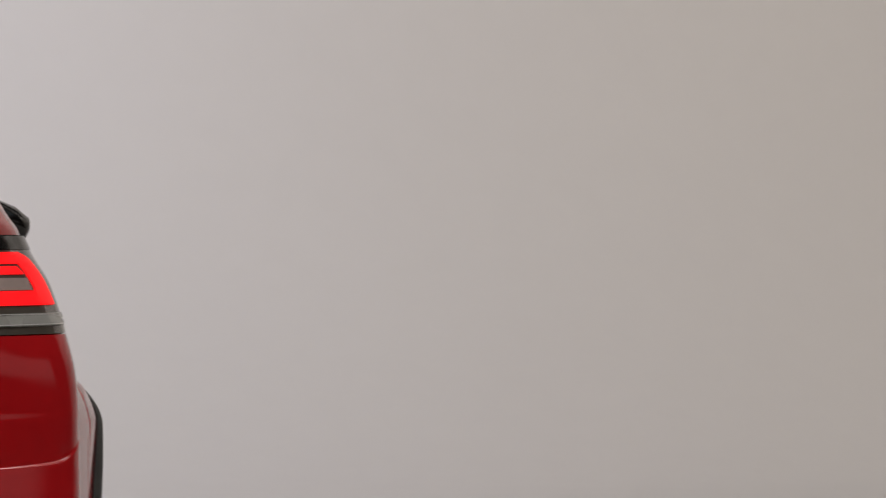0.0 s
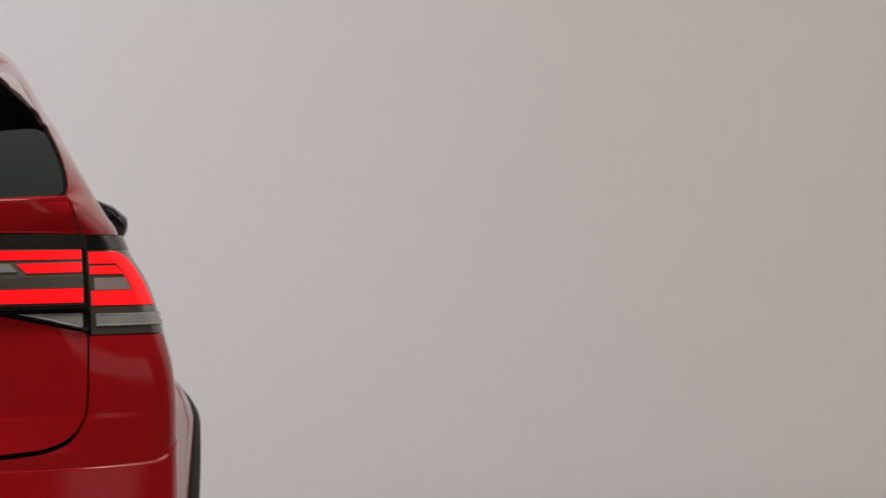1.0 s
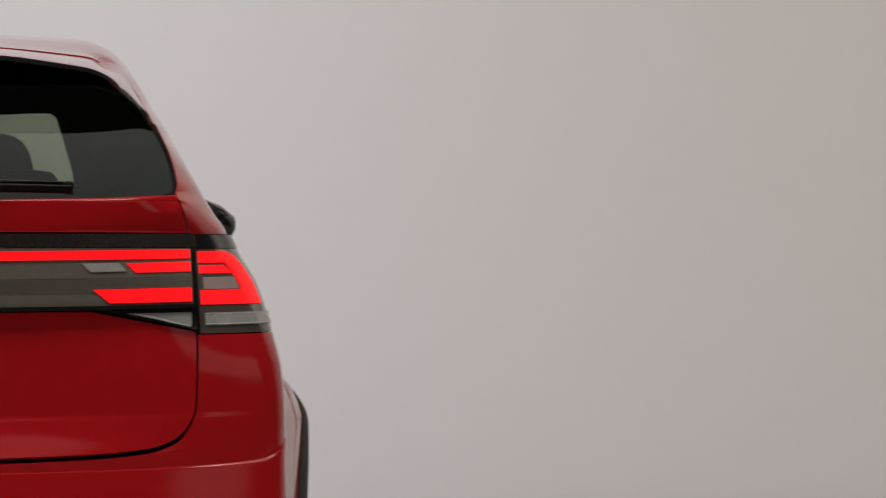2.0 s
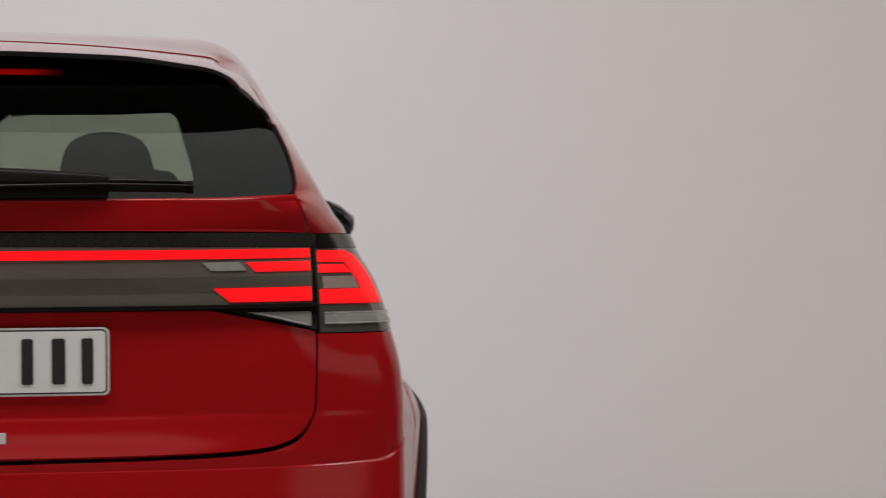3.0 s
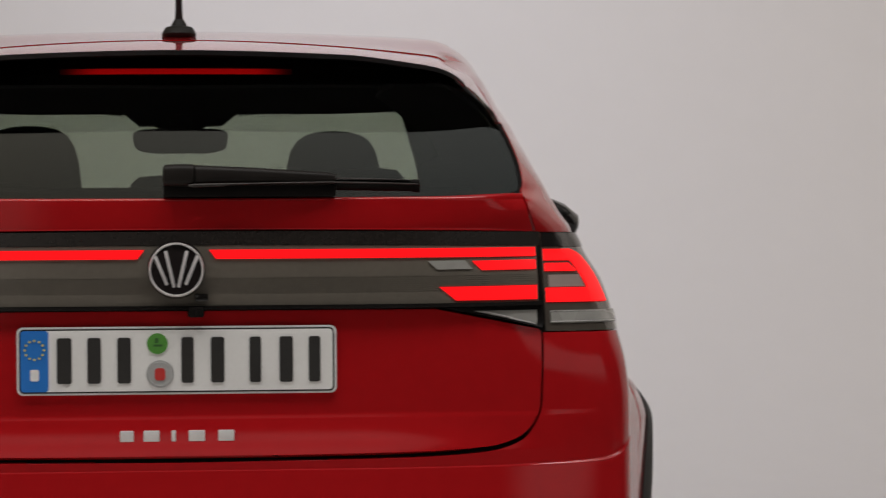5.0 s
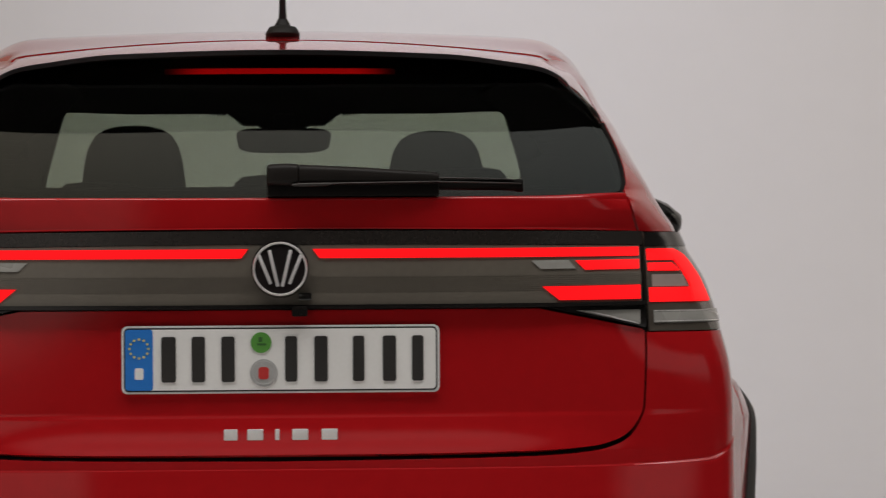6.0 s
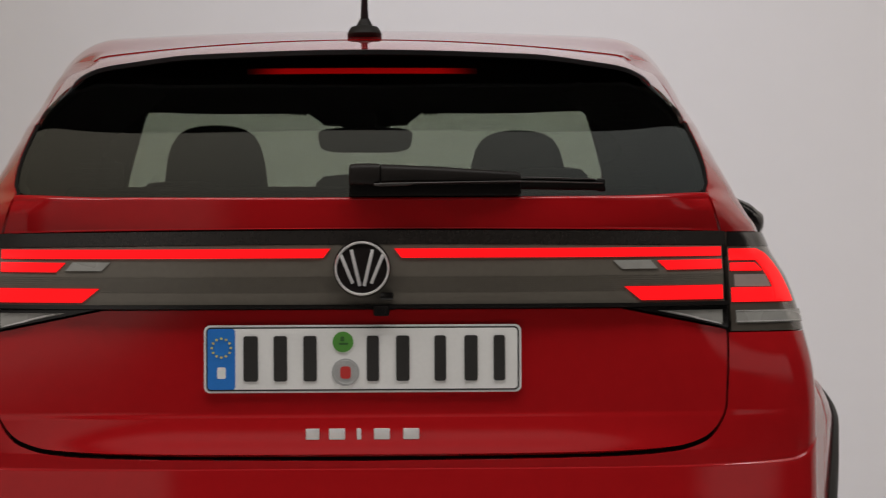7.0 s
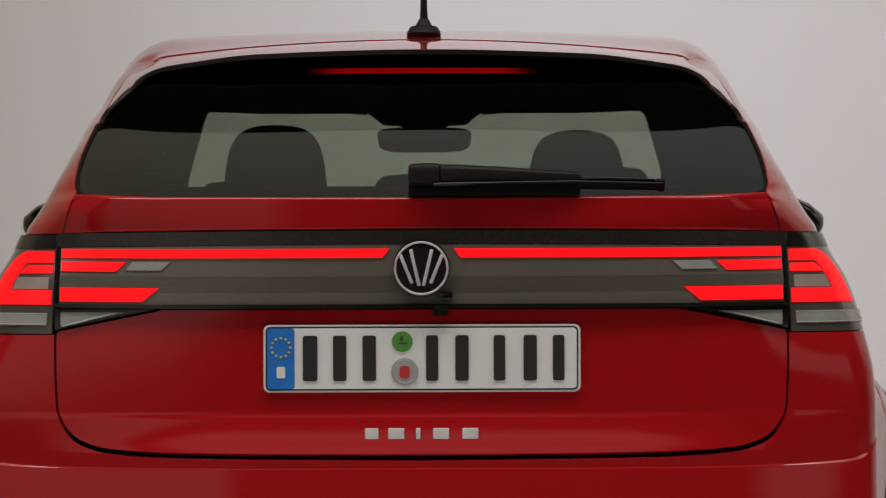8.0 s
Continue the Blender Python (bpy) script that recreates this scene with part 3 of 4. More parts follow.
lip_z = spline([(-0.40, 1.3354), (0.0, 1.3430), (0.40, 1.3354), (0.56, 1.3222), (0.66, 1.3131), (0.74, 1.2979), (0.82, 1.2714), (0.91, 1.2404), (1.0, 1.2068)])
lip_y = spline([(-0.40, 0.43), (0.0, 0.42), (0.40, 0.43), (0.56, 0.437), (0.66, 0.44), (0.74, 0.425), (0.82, 0.405), (0.91, 0.37), (1.0, 0.335)])

def spoiler_place(u, v):
    s = lerp(-1, 1, u)
    a = abs(s)
    lo = Vector((lip_x(a), lip_y(a), lip_z(a)))
    hi = Vector((seam_x(a), seam_y(a), roof_at(seam_x(a), SEAM) if a < 0.66 else seam_z(a)))
    v = v ** 2.2
    p = lo.lerp(hi, v)
    p.z += 0.006 * math.sin(math.pi * v) * (1 - a) + 0.0045 * (1 - v) * max(0.0, 1 - a ** 4)
    p.x *= 1 if s >= 0 else -1
    return p


bm = bmesh.new()
shell(bm, spoiler_place, 80, 22, 0.0, 0.0035, (0, 1.6, 0.9))
spoiler = part("spoiler", bm, PAINT, car, "glossy red roof spoiler with blades beside the window")
bm = bmesh.new()
def lip_place(u, v):
    p = spoiler_place(u, 0.0)
    return p + Vector((0, 0.003 + lerp(0.38, 0.20, abs(2 * u - 1) ** 3) * v, -0.0062 * (1 - 0.85 * abs(2 * u - 1) ** 4) - 0.012 * v))
shell(bm, lip_place, 80, 3, 0.0, 0.004, (0, 1.2, 1.6))
part("spoiler_underside", bm, WIPER_BLACK, spoiler, "black spoiler underside")
bm = bmesh.new()
def rim_place(u, v):
    p = spoiler_place(u, 0.0)
    return p + Vector((0, -0.0016 + 0.003 * v, -0.0006 - 0.0080 * v * (1 - 0.88 * abs(2 * u - 1) ** 4)))
shell(bm, rim_place, 80, 3, 0.0, 0.003, (0, 1.2, 1.34))
part("spoiler_rim", bm, RIM_GREY, spoiler, "thin dark grey rim under the spoiler lip")
bm = bmesh.new()
def brake_place(u, v):
    x = lerp(-0.207, 0.207, u)
    return Vector((x, 0.452 + 0.02 * v + 0.4 * x * x * 0.3, lerp(1.3108, 1.3162, v) - 0.02 * x * x))
shell(bm, brake_place, 24, 2, 0.0, 0.006)
part("brake_light", bm, BRAKE_LIGHT, spoiler, "dim red high brake light")

# rear window
bm = bmesh.new()
lip_over = spline([(-0.298, 1.3354), (0.0, 1.3430), (0.298, 1.3354), (0.4136, 1.3228), (0.4698, 1.3144), (0.5028, 1.3003), (0.5287, 1.2739), (0.5529, 1.2428), (0.5696, 1.2087)])


def glass_place(u, v):
    z = lerp(1.0795, 1.33, v)
    for _ in range(6):
        x = lerp(-glass_side(z), glass_side(z), u)
        z = (z + lerp(glass_low(x) - 0.004, max(lip_over(abs(x)) - 0.003, 1.222), v)) / 2
    return on_glass(x, z)
shell(bm, glass_place, 60, 40, 0.001, 0.003)
rear_window = part("rear_window", bm, REAR_GLASS, car, "dark tinted sloping rear window")
for i in range(22):
    bm = bmesh.new()
    z = 1.106 + i * 0.0085
    def wire(u, v, z=z):
        x = lerp(-0.50, 0.50, u)
        return on_glass(x, z + 0.00012 * v)
    shell(bm, wire, 30, 1, -0.004, 0.0001)
    part("heating_wire", bm, TRIM, rear_window)

# windscreen, bonnet and nose
bm = bmesh.new()
def screen_place(u, v):
    z = lerp(1.02, 1.44, v)
    x = lerp(-1, 1, u) * lerp(0.67, 0.56, v)
    return Vector((x, lerp(3.02, 2.38, v) - 0.18 * (x / 0.67) ** 2, z - 0.045 * (x / 0.6) ** 2))
shell(bm, screen_place, 24, 12, 0.0, 0.005)
part("windscreen", bm, WINDSCREEN, car, "clear green-tinted windscreen")
for side in (-1, 1):
    bm = bmesh.new()
    loft(bm, [[Vector((side * (x + dx), y + dy, z + dz)) for dx, dy, dz in ((-0.035, 0.03, 0.012), (0.012, -0.03, 0.0), (0.016, 0.03, -0.02), (-0.02, 0.07, -0.012))]
              for x, y, z in ((0.600, 2.30, 1.372), (0.622, 2.48, 1.290), (0.650, 2.70, 1.185), (0.668, 2.90, 1.075))])
    part("windscreen_pillar", bm, PAINT, car, "glossy red windscreen pillar", smooth=False)
bm = bmesh.new()
def bonnet_place(u, v):
    x = lerp(-1, 1, u)
    y = lerp(2.86, 4.10 - 0.22 * x * x, v)
    w = half_w(bonnet_z(v, 1.0)) + 0.004 - nose(y)
    return Vector((x * w, y, bonnet_z(v, x)))
shell(bm, bonnet_place, 24, 16, 0.0, 0.012, (0, 3.4, 0.4))
part("bonnet", bm, PAINT, car)
bm = bmesh.new()
def front_place(u, v):
    x = lerp(-1, 1, u)
    z = lerp(0.28, 0.90 - 0.05 * abs(x) ** 3, v)
    return Vector((x * (half_w(z) + flare_w(z) - nose(3.96)), 4.13 - 0.17 * abs(x) ** 2.6 - 0.10 * (v - 0.4) ** 2 * (1 - x * x), z))
shell(bm, front_place, 20, 8, 0.0, 0.02, (0, 3.0, 0.6))
part("front_bumper", bm, PAINT, car)

# wheels
for c in WHEELS:
    for side in (-1, 1):
        bm = bmesh.new()
        turn = pose(0, 0, 0, 0, 0, 90)
        ring(bm, (side * 0.755, c, 0.325), 0.265, 0.12, 0.205, turn, 56, 14)
        tyre = part("wheel", bm, RUBBER, car, "black tyre on a grey alloy rim")
        bm = bmesh.new()
        disc(bm, (side * 0.80, c, 0.325), 0.05, 0.04, turn, 24)
        for k in range(5):
            a = 2 * math.pi * k / 5
            box(bm, (side * 0.80, c + 0.12 * math.cos(a), 0.325 + 0.12 * math.sin(a)), (0.03, 0.18, 0.05), 0.008, pose(0, 0, 0, math.degrees(a)))
        ring(bm, (side * 0.79, c, 0.325), 0.205, 0.03, 0.10, turn, 40, 8)
        part("rim", bm, ALLOY, tyre)
bm = bmesh.new()
box(bm, (0, 2.0, 0.30), (1.30, 3.7, 0.12), 0.03)
part("underbody", bm, TRIM, car, "black underbody")

# ---- lamps of the tailgate ----
bm = bmesh.new()
panel(bm, -0.602, 0.602, lambda x: 0.9985 - 0.006 * (x / 0.6) ** 2, lambda x: strip_top(x) - 0.004, 56, 6, 0.009, 0.020)
lamp_panel = part("lamp_panel", bm, STRIP, car, "dark smoked tailgate lamp strip")
bm = bmesh.new()
panel(bm, -0.5965, 0.5965, 0.8995, lambda x: 0.9978 - 0.006 * (x / 0.6) ** 2, 56, 24, 0.008, 0.020)
part("smoked_lens", bm, SMOKED, lamp_panel, "grey-brown smoked lamp lens")
# moulded lines across the smoked lens
for i in range(8):
    bm = bmesh.new()
    z = 0.9205 + i * 0.0034
    panel(bm, -0.597, 0.597, z, z + 0.0016, 50, 1, 0.0086, 0.002)
    part("lens_rib", bm, SMOKED, lamp_panel)
bm = bmesh.new()
panel(bm, -0.602, 0.602, 0.8925, 0.8985, 56, 2, 0.0145, 0.026)
part("lower_trim", bm, GLOSS_BLACK, lamp_panel)
for side in (-1, 1):
    # black wedge under the lens that holds the clear reversing lens
    bm = bmesh.new()
    panel(bm, lambda z: 0.603 - 5.0 * (z - 0.8588), 0.604, 0.8590, 0.8922, 24, 8, 0.0055, 0.017, side)
    wedge = part("reversing_lamp", bm, GLOSS_BLACK, lamp_panel, "black wedge with clear reversing lens")
    bm = bmesh.new()
    panel(bm, lambda z: lerp(0.596, 0.487, (z - 0.8625) / 0.0240), 0.5935, 0.8625, 0.8865, 20, 6, 0.0075, 0.004, side)
    part("clear_lens", bm, CLEAR_LENS, wedge, "clear ribbed reflector lens")
    # chrome strip that draws the highlight along the lens's slanted edge
    bm = bmesh.new()
    panel(bm, lambda z: lerp(0.590, 0.500, (z - 0.8650) / 0.0200), lambda z: lerp(0.5935, 0.512, (z - 0.8650) / 0.0200), 0.8650, 0.8850, 3, 10, 0.0085, 0.002, side)
    part("edge_highlight", bm, CHROME, wedge, "thin chrome strip drawn as the lens's edge highlight")
    # lit guides
    bm = bmesh.new()
    panel(bm, lambda z: lerp(0.0645, 0.0530, (z - 0.9755) / 0.015), 0.5935, lambda x: 0.9757 - 0.0018 * (x / 0.6) ** 2, lambda x: 0.9907 - 0.0018 * (x / 0.6) ** 2, 48, 2, 0.0105, 0.004, side)
    part("light_guide", bm, RED_LIGHT, lamp_panel, "lit red light bar")
    bm = bmesh.new()
    panel(bm, lambda z: lerp(0.5022, 0.4865, (z - 0.9525) / 0.015), 0.5935, 0.9525, 0.9675, 12, 2, 0.0105, 0.004, side)
    part("light_guide", bm, RED_LIGHT, lamp_panel, "lit red light bar")
    bm = bmesh.new()
    panel(bm, lambda z: lerp(0.4580, 0.4307, (z - 0.9040) / 0.0220), 0.5940, 0.9035, 0.9258, 16, 3, 0.0105, 0.004, side)
    part("light_guide", bm, RED_LIGHT, lamp_panel, "lit red light bar")
    bm = bmesh.new()
    panel(bm, lambda z: lerp(0.4280, 0.4120, (z - 0.9540) / 0.0150), lambda z: lerp(0.4865, 0.4740, (z - 0.9540) / 0.0150), 0.9545, 0.9685, 10, 3, 0.0102, 0.004, side)
    part("small_reflector", bm, CLEAR_LENS, lamp_panel, "small clear slanted reflector")

# ---- outer tail lamps ----
outer_red = spline([(0.9000, 0.7245), (0.9250, 0.7155), (0.9450, 0.7065), (0.9680, 0.6915), (0.9800, 0.6800), (0.9880, 0.6630)])
inner_red = spline([(0.9000, 0.6905), (0.9240, 0.6885), (0.9470, 0.6780), (0.9650, 0.6660), (0.9880, 0.6450)])
for side in (-1, 1):
    bm = bmesh.new()
    panel(bm, 0.6105, ((1.018),), 0.8525, 1.0165, 30, 28, 0.0, 0.014, side)
    lamp = part("tail_lamp", bm, SMOKED_DARK, car, "lit red tail lamp under smoked lens")
    bm = bmesh.new()
    panel(bm, 0.6108, ((1.016),), 0.9930, 1.0162, 24, 4, 0.0012, 0.004, side)
    part("lamp_cap", bm, GLOSS_BLACK, lamp, "gloss black lamp top")
    bm = bmesh.new()
    panel(bm, 0.6130, lambda z: inner_red(z) + 0.012, 0.9695, 0.9882, 14, 3, 0.0025, 0.004, side)
    panel(bm, 0.6135, lambda z: inner_red(z) - 0.0045 - 0.35 * (z - 0.9518), 0.9518, 0.9645, 14, 3, 0.0025, 0.004, side)
    panel(bm, 0.6132, lambda z: inner_red(z) + 0.004, 0.9003, 0.9235, 14, 3, 0.0025, 0.004, side)
    panel(bm, inner_red, outer_red, 0.9003, 0.9882, 10, 16, 0.0028, 0.004, side)
    part("light_guide", bm, RED_LIGHT, lamp, "lit red hook-shaped light bar")
    bm = bmesh.new()
    panel(bm, 0.6190, lambda z: lerp(0.6845, 0.6755, (z - 0.924) / 0.021), 0.9250, 0.9450, 12, 4, 0.0020, 0.004, side)
    part("indicator", bm, GREY_LENS, lamp, "unlit grey indicator lens")
    bm = bmesh.new()
    panel(bm, 0.6190, ((0.955),), 0.8655, 0.8862, 20, 4, 0.0022, 0.004, side)
    part("clear_lens", bm, CLEAR_LENS, lamp, "clear ribbed reflector lens")
    # chrome strips that draw the highlights along this lens's edges
    bm = bmesh.new()
    panel(bm, 0.6200, ((0.950),), 0.8668, 0.8682, 20, 2, 0.0032, 0.002, side)
    panel(bm, 0.6200, ((0.900),), 0.8846, 0.8854, 20, 2, 0.0032, 0.002, side)
    part("edge_highlight", bm, CHROME, lamp, "thin chrome strip drawn as the lens's edge highlight")
    bm = bmesh.new()
    for k in range(5):
        x = 0.722 + 0.0042 * k
        panel(bm, x, x + 0.0012, 0.8690, 0.8840, 2, 2, 0.0032, 0.002, side)
    part("lens_flute", bm, CHROME, lamp, "fine bright upright flutes")

# ---- number plate ----
PLATE_Y = -0.0055


def rounded_slab(bm, x, z, w, h, r, y0, y1, n=6):
    """An upright slab with rounded corners."""
    pts = []
    for cx, cz, a0 in ((1, 1, 0), (-1, 1, 90), (-1, -1, 180), (1, -1, 270)):
        for i in range(n + 1):
            a = radians(a0 + 90 * i / n)
            pts.append((x + cx * (w / 2 - r) + r * math.cos(a), z + cz * (h / 2 - r) + r * math.sin(a)))
    f = [bm.verts.new((px, y0, pz)) for px, pz in pts]
    b = [bm.verts.new((px, y1, pz)) for px, pz in pts]
    bm.faces.new(f)
    bm.faces.new(b)
    k = len(pts)
    for i in range(k):
        bm.faces.new((f[i], f[(i + 1) % k], b[(i + 1) % k], b[i]))
    return bm


PX, PZ = 0.0003, 0.8110
bm = rounded_slab(bmesh.new(), PX, PZ, 0.5200, 0.1110, 0.010, PLATE_Y, PLATE_Y + 0.012)
plate = part("number_plate", bm, PLATE_WHITE, car, "white number plate with dark bars and blue band")
bm = rounded_slab(bmesh.new(), PX, PZ, 0.5130, 0.1045, 0.008, PLATE_Y - 0.0010, PLATE_Y + 0.004)
part("border", bm, PLATE_BLACK, plate)
bm = rounded_slab(bmesh.new(), PX, PZ, 0.5075, 0.0995, 0.006, PLATE_Y - 0.0020, PLATE_Y + 0.004)
part("plate_face", bm, PLATE_WHITE, plate)
bm = rounded_slab(bmesh.new(), PX - 0.2315, PZ, 0.0450, 0.0995, 0.005, PLATE_Y - 0.0026, PLATE_Y + 0.004)
part("blue_band", bm, PLATE_BLUE, plate, "blue band with a ring of stars")
for i in range(12):
    a = 2 * math.pi * i / 12
    bm = bmesh.new()
    for k in (0, 45):
        box(bm, (PX - 0.2315 + 0.0155 * math.cos(a), PLATE_Y - 0.0028 - 0.00001 * k, PZ + 0.0185 + 0.0155 * math.sin(a)), (0.0032, 0.0010, 0.0032), 0, pose(0, 0, 0, 0, k))
    part("star", bm, STAR_YELLOW, plate)
bm = rounded_slab(bmesh.new(), PX - 0.2315, PZ - 0.0225, 0.0140, 0.0190, 0.003, PLATE_Y - 0.0032, PLATE_Y)
part("bar", bm, PLATE_WHITE, plate)
# plain upright bars in place of the characters
for x, w in ((-0.1835, 0.024), (-0.1350, 0.022), (-0.0865, 0.022), (0.0165, 0.020), (0.0655, 0.022), (0.1270, 0.019), (0.1775, 0.022), (0.2240, 0.019)):
    bm = rounded_slab(bmesh.new(), PX + x, PZ + 0.0005, w, 0.0745, 0.004, PLATE_Y - 0.0036, PLATE_Y, 4)
    part("bar", bm, PLATE_BLACK, plate)
bm = disc(bmesh.new(), (PX - 0.0325, PLATE_Y - 0.0026, PZ + 0.0275), 0.0170, 0.002)
part("sticker", bm, STICKER_GREEN, plate, "round green sticker")
bm = rounded_slab(bmesh.new(), PX - 0.0315, PZ + 0.0245, 0.0150, 0.0035, 0.001, PLATE_Y - 0.0040, PLATE_Y)
part("green_print", bm, STICKER_DARK, plate)
bm = rounded_slab(bmesh.new(), PX - 0.0335, PZ + 0.0325, 0.0060, 0.0080, 0.001, PLATE_Y - 0.0040, PLATE_Y)
part("green_print", bm, STICKER_DARK, plate)
bm = disc(bmesh.new(), (PX - 0.0285, PLATE_Y - 0.0026, PZ - 0.0220), 0.0225, 0.002)
part("sticker", bm, STICKER_GREY, plate, "round silver sticker with red print")
bm = bmesh.new()
ring(bm, (PX - 0.0285, PLATE_Y - 0.0036, PZ - 0.0220), 0.0190, 0.0016, 0.0008, None, 40, 6)
part("sticker_line", bm, STICKER_GREY, plate)
bm = rounded_slab(bmesh.new(), PX - 0.0285, PZ - 0.0225, 0.0170, 0.0200, 0.005, PLATE_Y - 0.0044, PLATE_Y)
part("red_print", bm, STICKER_RED, plate)

# ---- round emblem, badge bars and reversing camera ----
EX, EZ = -0.0005, 0.9590
ey = tail_y(0, EZ)
tilt = pose(0, 0, 0, -9)
bm = disc(bmesh.new(), (EX, ey - 0.012, EZ), 0.0475, 0.024, tilt, 64, 0.0465)
emblem = part("emblem", bm, EMBLEM_BLACK, car, "round black and chrome maker's emblem")
bm = ring(bmesh.new(), (EX, ey - 0.0255, EZ), 0.0430, 0.0040, 0.005, tilt)
part("chrome_ring", bm, CHROME, emblem)
# plain slanted bars in place of the mark
for x, z, length, lean in ((-0.0250, -0.0010, 0.052, -22), (-0.0105, 0.001, 0.062, -13), (0.0105, 0.001, 0.062, 13), (0.0250, -0.0010, 0.052, 22)):
    bm = bmesh.new()
    box(bm, (EX + x, ey - 0.0255 + 0.16 * z, EZ + z), (0.0056, 0.003, length), 0.0012, tilt @ pose(0, 0, 0, 0, lean))
    part("chrome_bar", bm, CHROME, emblem)
for x, w in ((-0.0825, 0.022), (-0.0425, 0.026), (-0.0065, 0.007), (0.0310, 0.026), (0.0790, 0.026)):
    bm = bmesh.new()
    z = 0.6880
    box(bm, (x, tail_y(x, z) - 0.002, z), (w, 0.006, 0.0180), 0.0015)
    part("badge_bar", bm, BADGE, car, "small satin chrome badge bar")
bm = bmesh.new()
box(bm, (0.0310, -0.001, 0.8895), (0.026, 0.040, 0.017), 0.004)
eye_box = part("reversing_lens_housing", bm, WIPER_BLACK, car, "small black rear-view lens housing")
bm = disc(bmesh.new(), (0.0330, -0.0215, 0.8885), 0.0050, 0.004, None, 24)
part("small_lens", bm, GLOSS_BLACK, eye_box)
bm = bmesh.new()
box(bm, (0.0400, tail_y(0.04, 0.914) - 0.012, 0.9135), (0.022, 0.014, 0.012), 0.003)
part("latch_cover", bm, GLOSS_BLACK, car, "small black tab beside the emblem")

# ---- rear wiper ----
wy = tail_y(0, 1.10) + 0.045
bm = bmesh.new()
loft(bm, [oval(x, wy - 0.048 + dy, z, 0.028, h, axis="x", n=28, power=4.0) for x, dy, z, h in
          ((0.0270, 0.004, 1.1130, 0.0140), (0.0308, 0.003, 1.1130, 0.0150), (0.0318, -0.001, 1.1130, 0.0172), (0.12, 0.002, 1.1110, 0.0152), (0.25, 0.010, 1.1070, 0.0105), (0.262, 0.016, 1.1065, 0.0080))])
wiper = part("rear_wiper", bm, ARM_BLACK, car, "black rear wiper parked along window's lower edge")
bm = bmesh.new()
loft(bm, [oval(x, wy - 0.048 + dy, z, 0.028, h, axis="x", n=28, power=4.0) for x, dy, z, h in
          ((-0.0215, 0.008, 1.1125, 0.0130), (-0.019, 0.002, 1.1130, 0.0170), (-0.012, -0.001, 1.1135, 0.0178), (0.012, -0.002, 1.1136, 0.0184), (0.029, -0.001, 1.1132, 0.0178), (0.0304, 0.002, 1.1130, 0.0166))])
part("pivot_cap", bm, ARM_BLACK, wiper)
bm = bmesh.new()
loft(bm, [oval(x, tail_y(x, 1.0985) + 0.030 - 0.014, z, 0.008, h, axis="x", n=12, power=3.0) for x, z, h in
          ((0.08, 1.0960, 0.0050), (0.20, 1.0975, 0.0085), (0.300, 1.0970, 0.0090), (0.390, 1.0955, 0.0090), (0.3915, 1.0958, 0.0110), (0.402, 1.0952, 0.0110), (0.404, 1.0952, 0.0095))])
part("blade", bm, WIPER_BLACK, wiper, "thin black rubber wiper blade")
bm = bmesh.new()
loft(bm, [oval(x, y, z, 0.003, h, axis="x", n=10, power=2.0) for x, y, z, h in
          ((0.020, wy - 0.0770, 1.0958, 0.0022), (0.030, wy - 0.0775, 1.0962, 0.0032), (0.078, wy - 0.0775, 1.0972, 0.0030), (0.088, wy - 0.0775, 1.0985, 0.0014), (0.17, wy - 0.072, 1.1000, 0.0013),
           (0.25, wy - 0.065, 1.1012, 0.0013), (0.34, tail_y(0.34, 1.0985) + 0.030 - 0.026, 1.1000, 0.0012), (0.392, tail_y(0.392, 1.0985) + 0.030 - 0.026, 1.0985, 0.0012), (0.400, tail_y(0.40, 1.0985) + 0.030 - 0.024, 1.0983, 0.0010))])
part("blade_spine", bm, SPINE_BROWN, wiper, "thin brown-grey blade spine with its clip, highlight put into the tone")
bm = bmesh.new()
loft(bm, [oval(x, tail_y(x, 1.0985) + 0.030 - 0.020, z, 0.003, h, axis="x", n=10, power=2.0) for x, z, h in
          ((0.258, 1.1080, 0.0010), (0.27, 1.1080, 0.0016), (0.34, 1.1066, 0.0012), (0.384, 1.1052, 0.0012), (0.388, 1.1050, 0.0008))])
part("blade_rail", bm, SPINE_BROWN, wiper, "thin brown-grey blade spine with its clip, highlight put into the tone")
# black block for the wiper's base and the shade under its arm
bm = bmesh.new()
box(bm, (0.1205, wy - 0.020, 1.0880), (0.283, 0.070, 0.021), 0.004)
part("foot_and_shade", bm, WIPER_BLACK, wiper)

# ---- roof aerial ----
AY = 0.95
az = roof_at(0, AY) - 0.0055
bm = bmesh.new()
loft(bm, [oval(0.004, AY + dy, az + h, rx, ry, n=28, power=2.4) for h, rx, ry, dy in
          ((-0.003, 0.0245, 0.042, 0.0), (0.003, 0.0285, 0.048, 0.0), (0.008, 0.0335, 0.054, 0.0), (0.011, 0.0340, 0.055, 0.0), (0.016, 0.0320, 0.052, 0.0), (0.022, 0.0285, 0.044, 0.0), (0.0248, 0.0255, 0.036, -0.002),
           (0.0262, 0.0180, 0.024, -0.004), (0.0270, 0.0165, 0.020, -0.005), (0.034, 0.0125, 0.015, -0.007), (0.042, 0.0080, 0.010, -0.008))])
aerial = part("aerial", bm, CLADDING, car, "short black roof aerial on a moulded foot")
bm = bmesh.new()
loft(bm, [oval(0.004, AY - 0.008 - 0.35 * h, az + 0.030 + h, r, r, n=16) for h, r in ((0.0, 0.0100), (0.010, 0.0080), (0.03, 0.0068), (0.10, 0.0058), (0.19, 0.0042), (0.20, 0.0025))])
part("rod", bm, RUBBER, aerial)

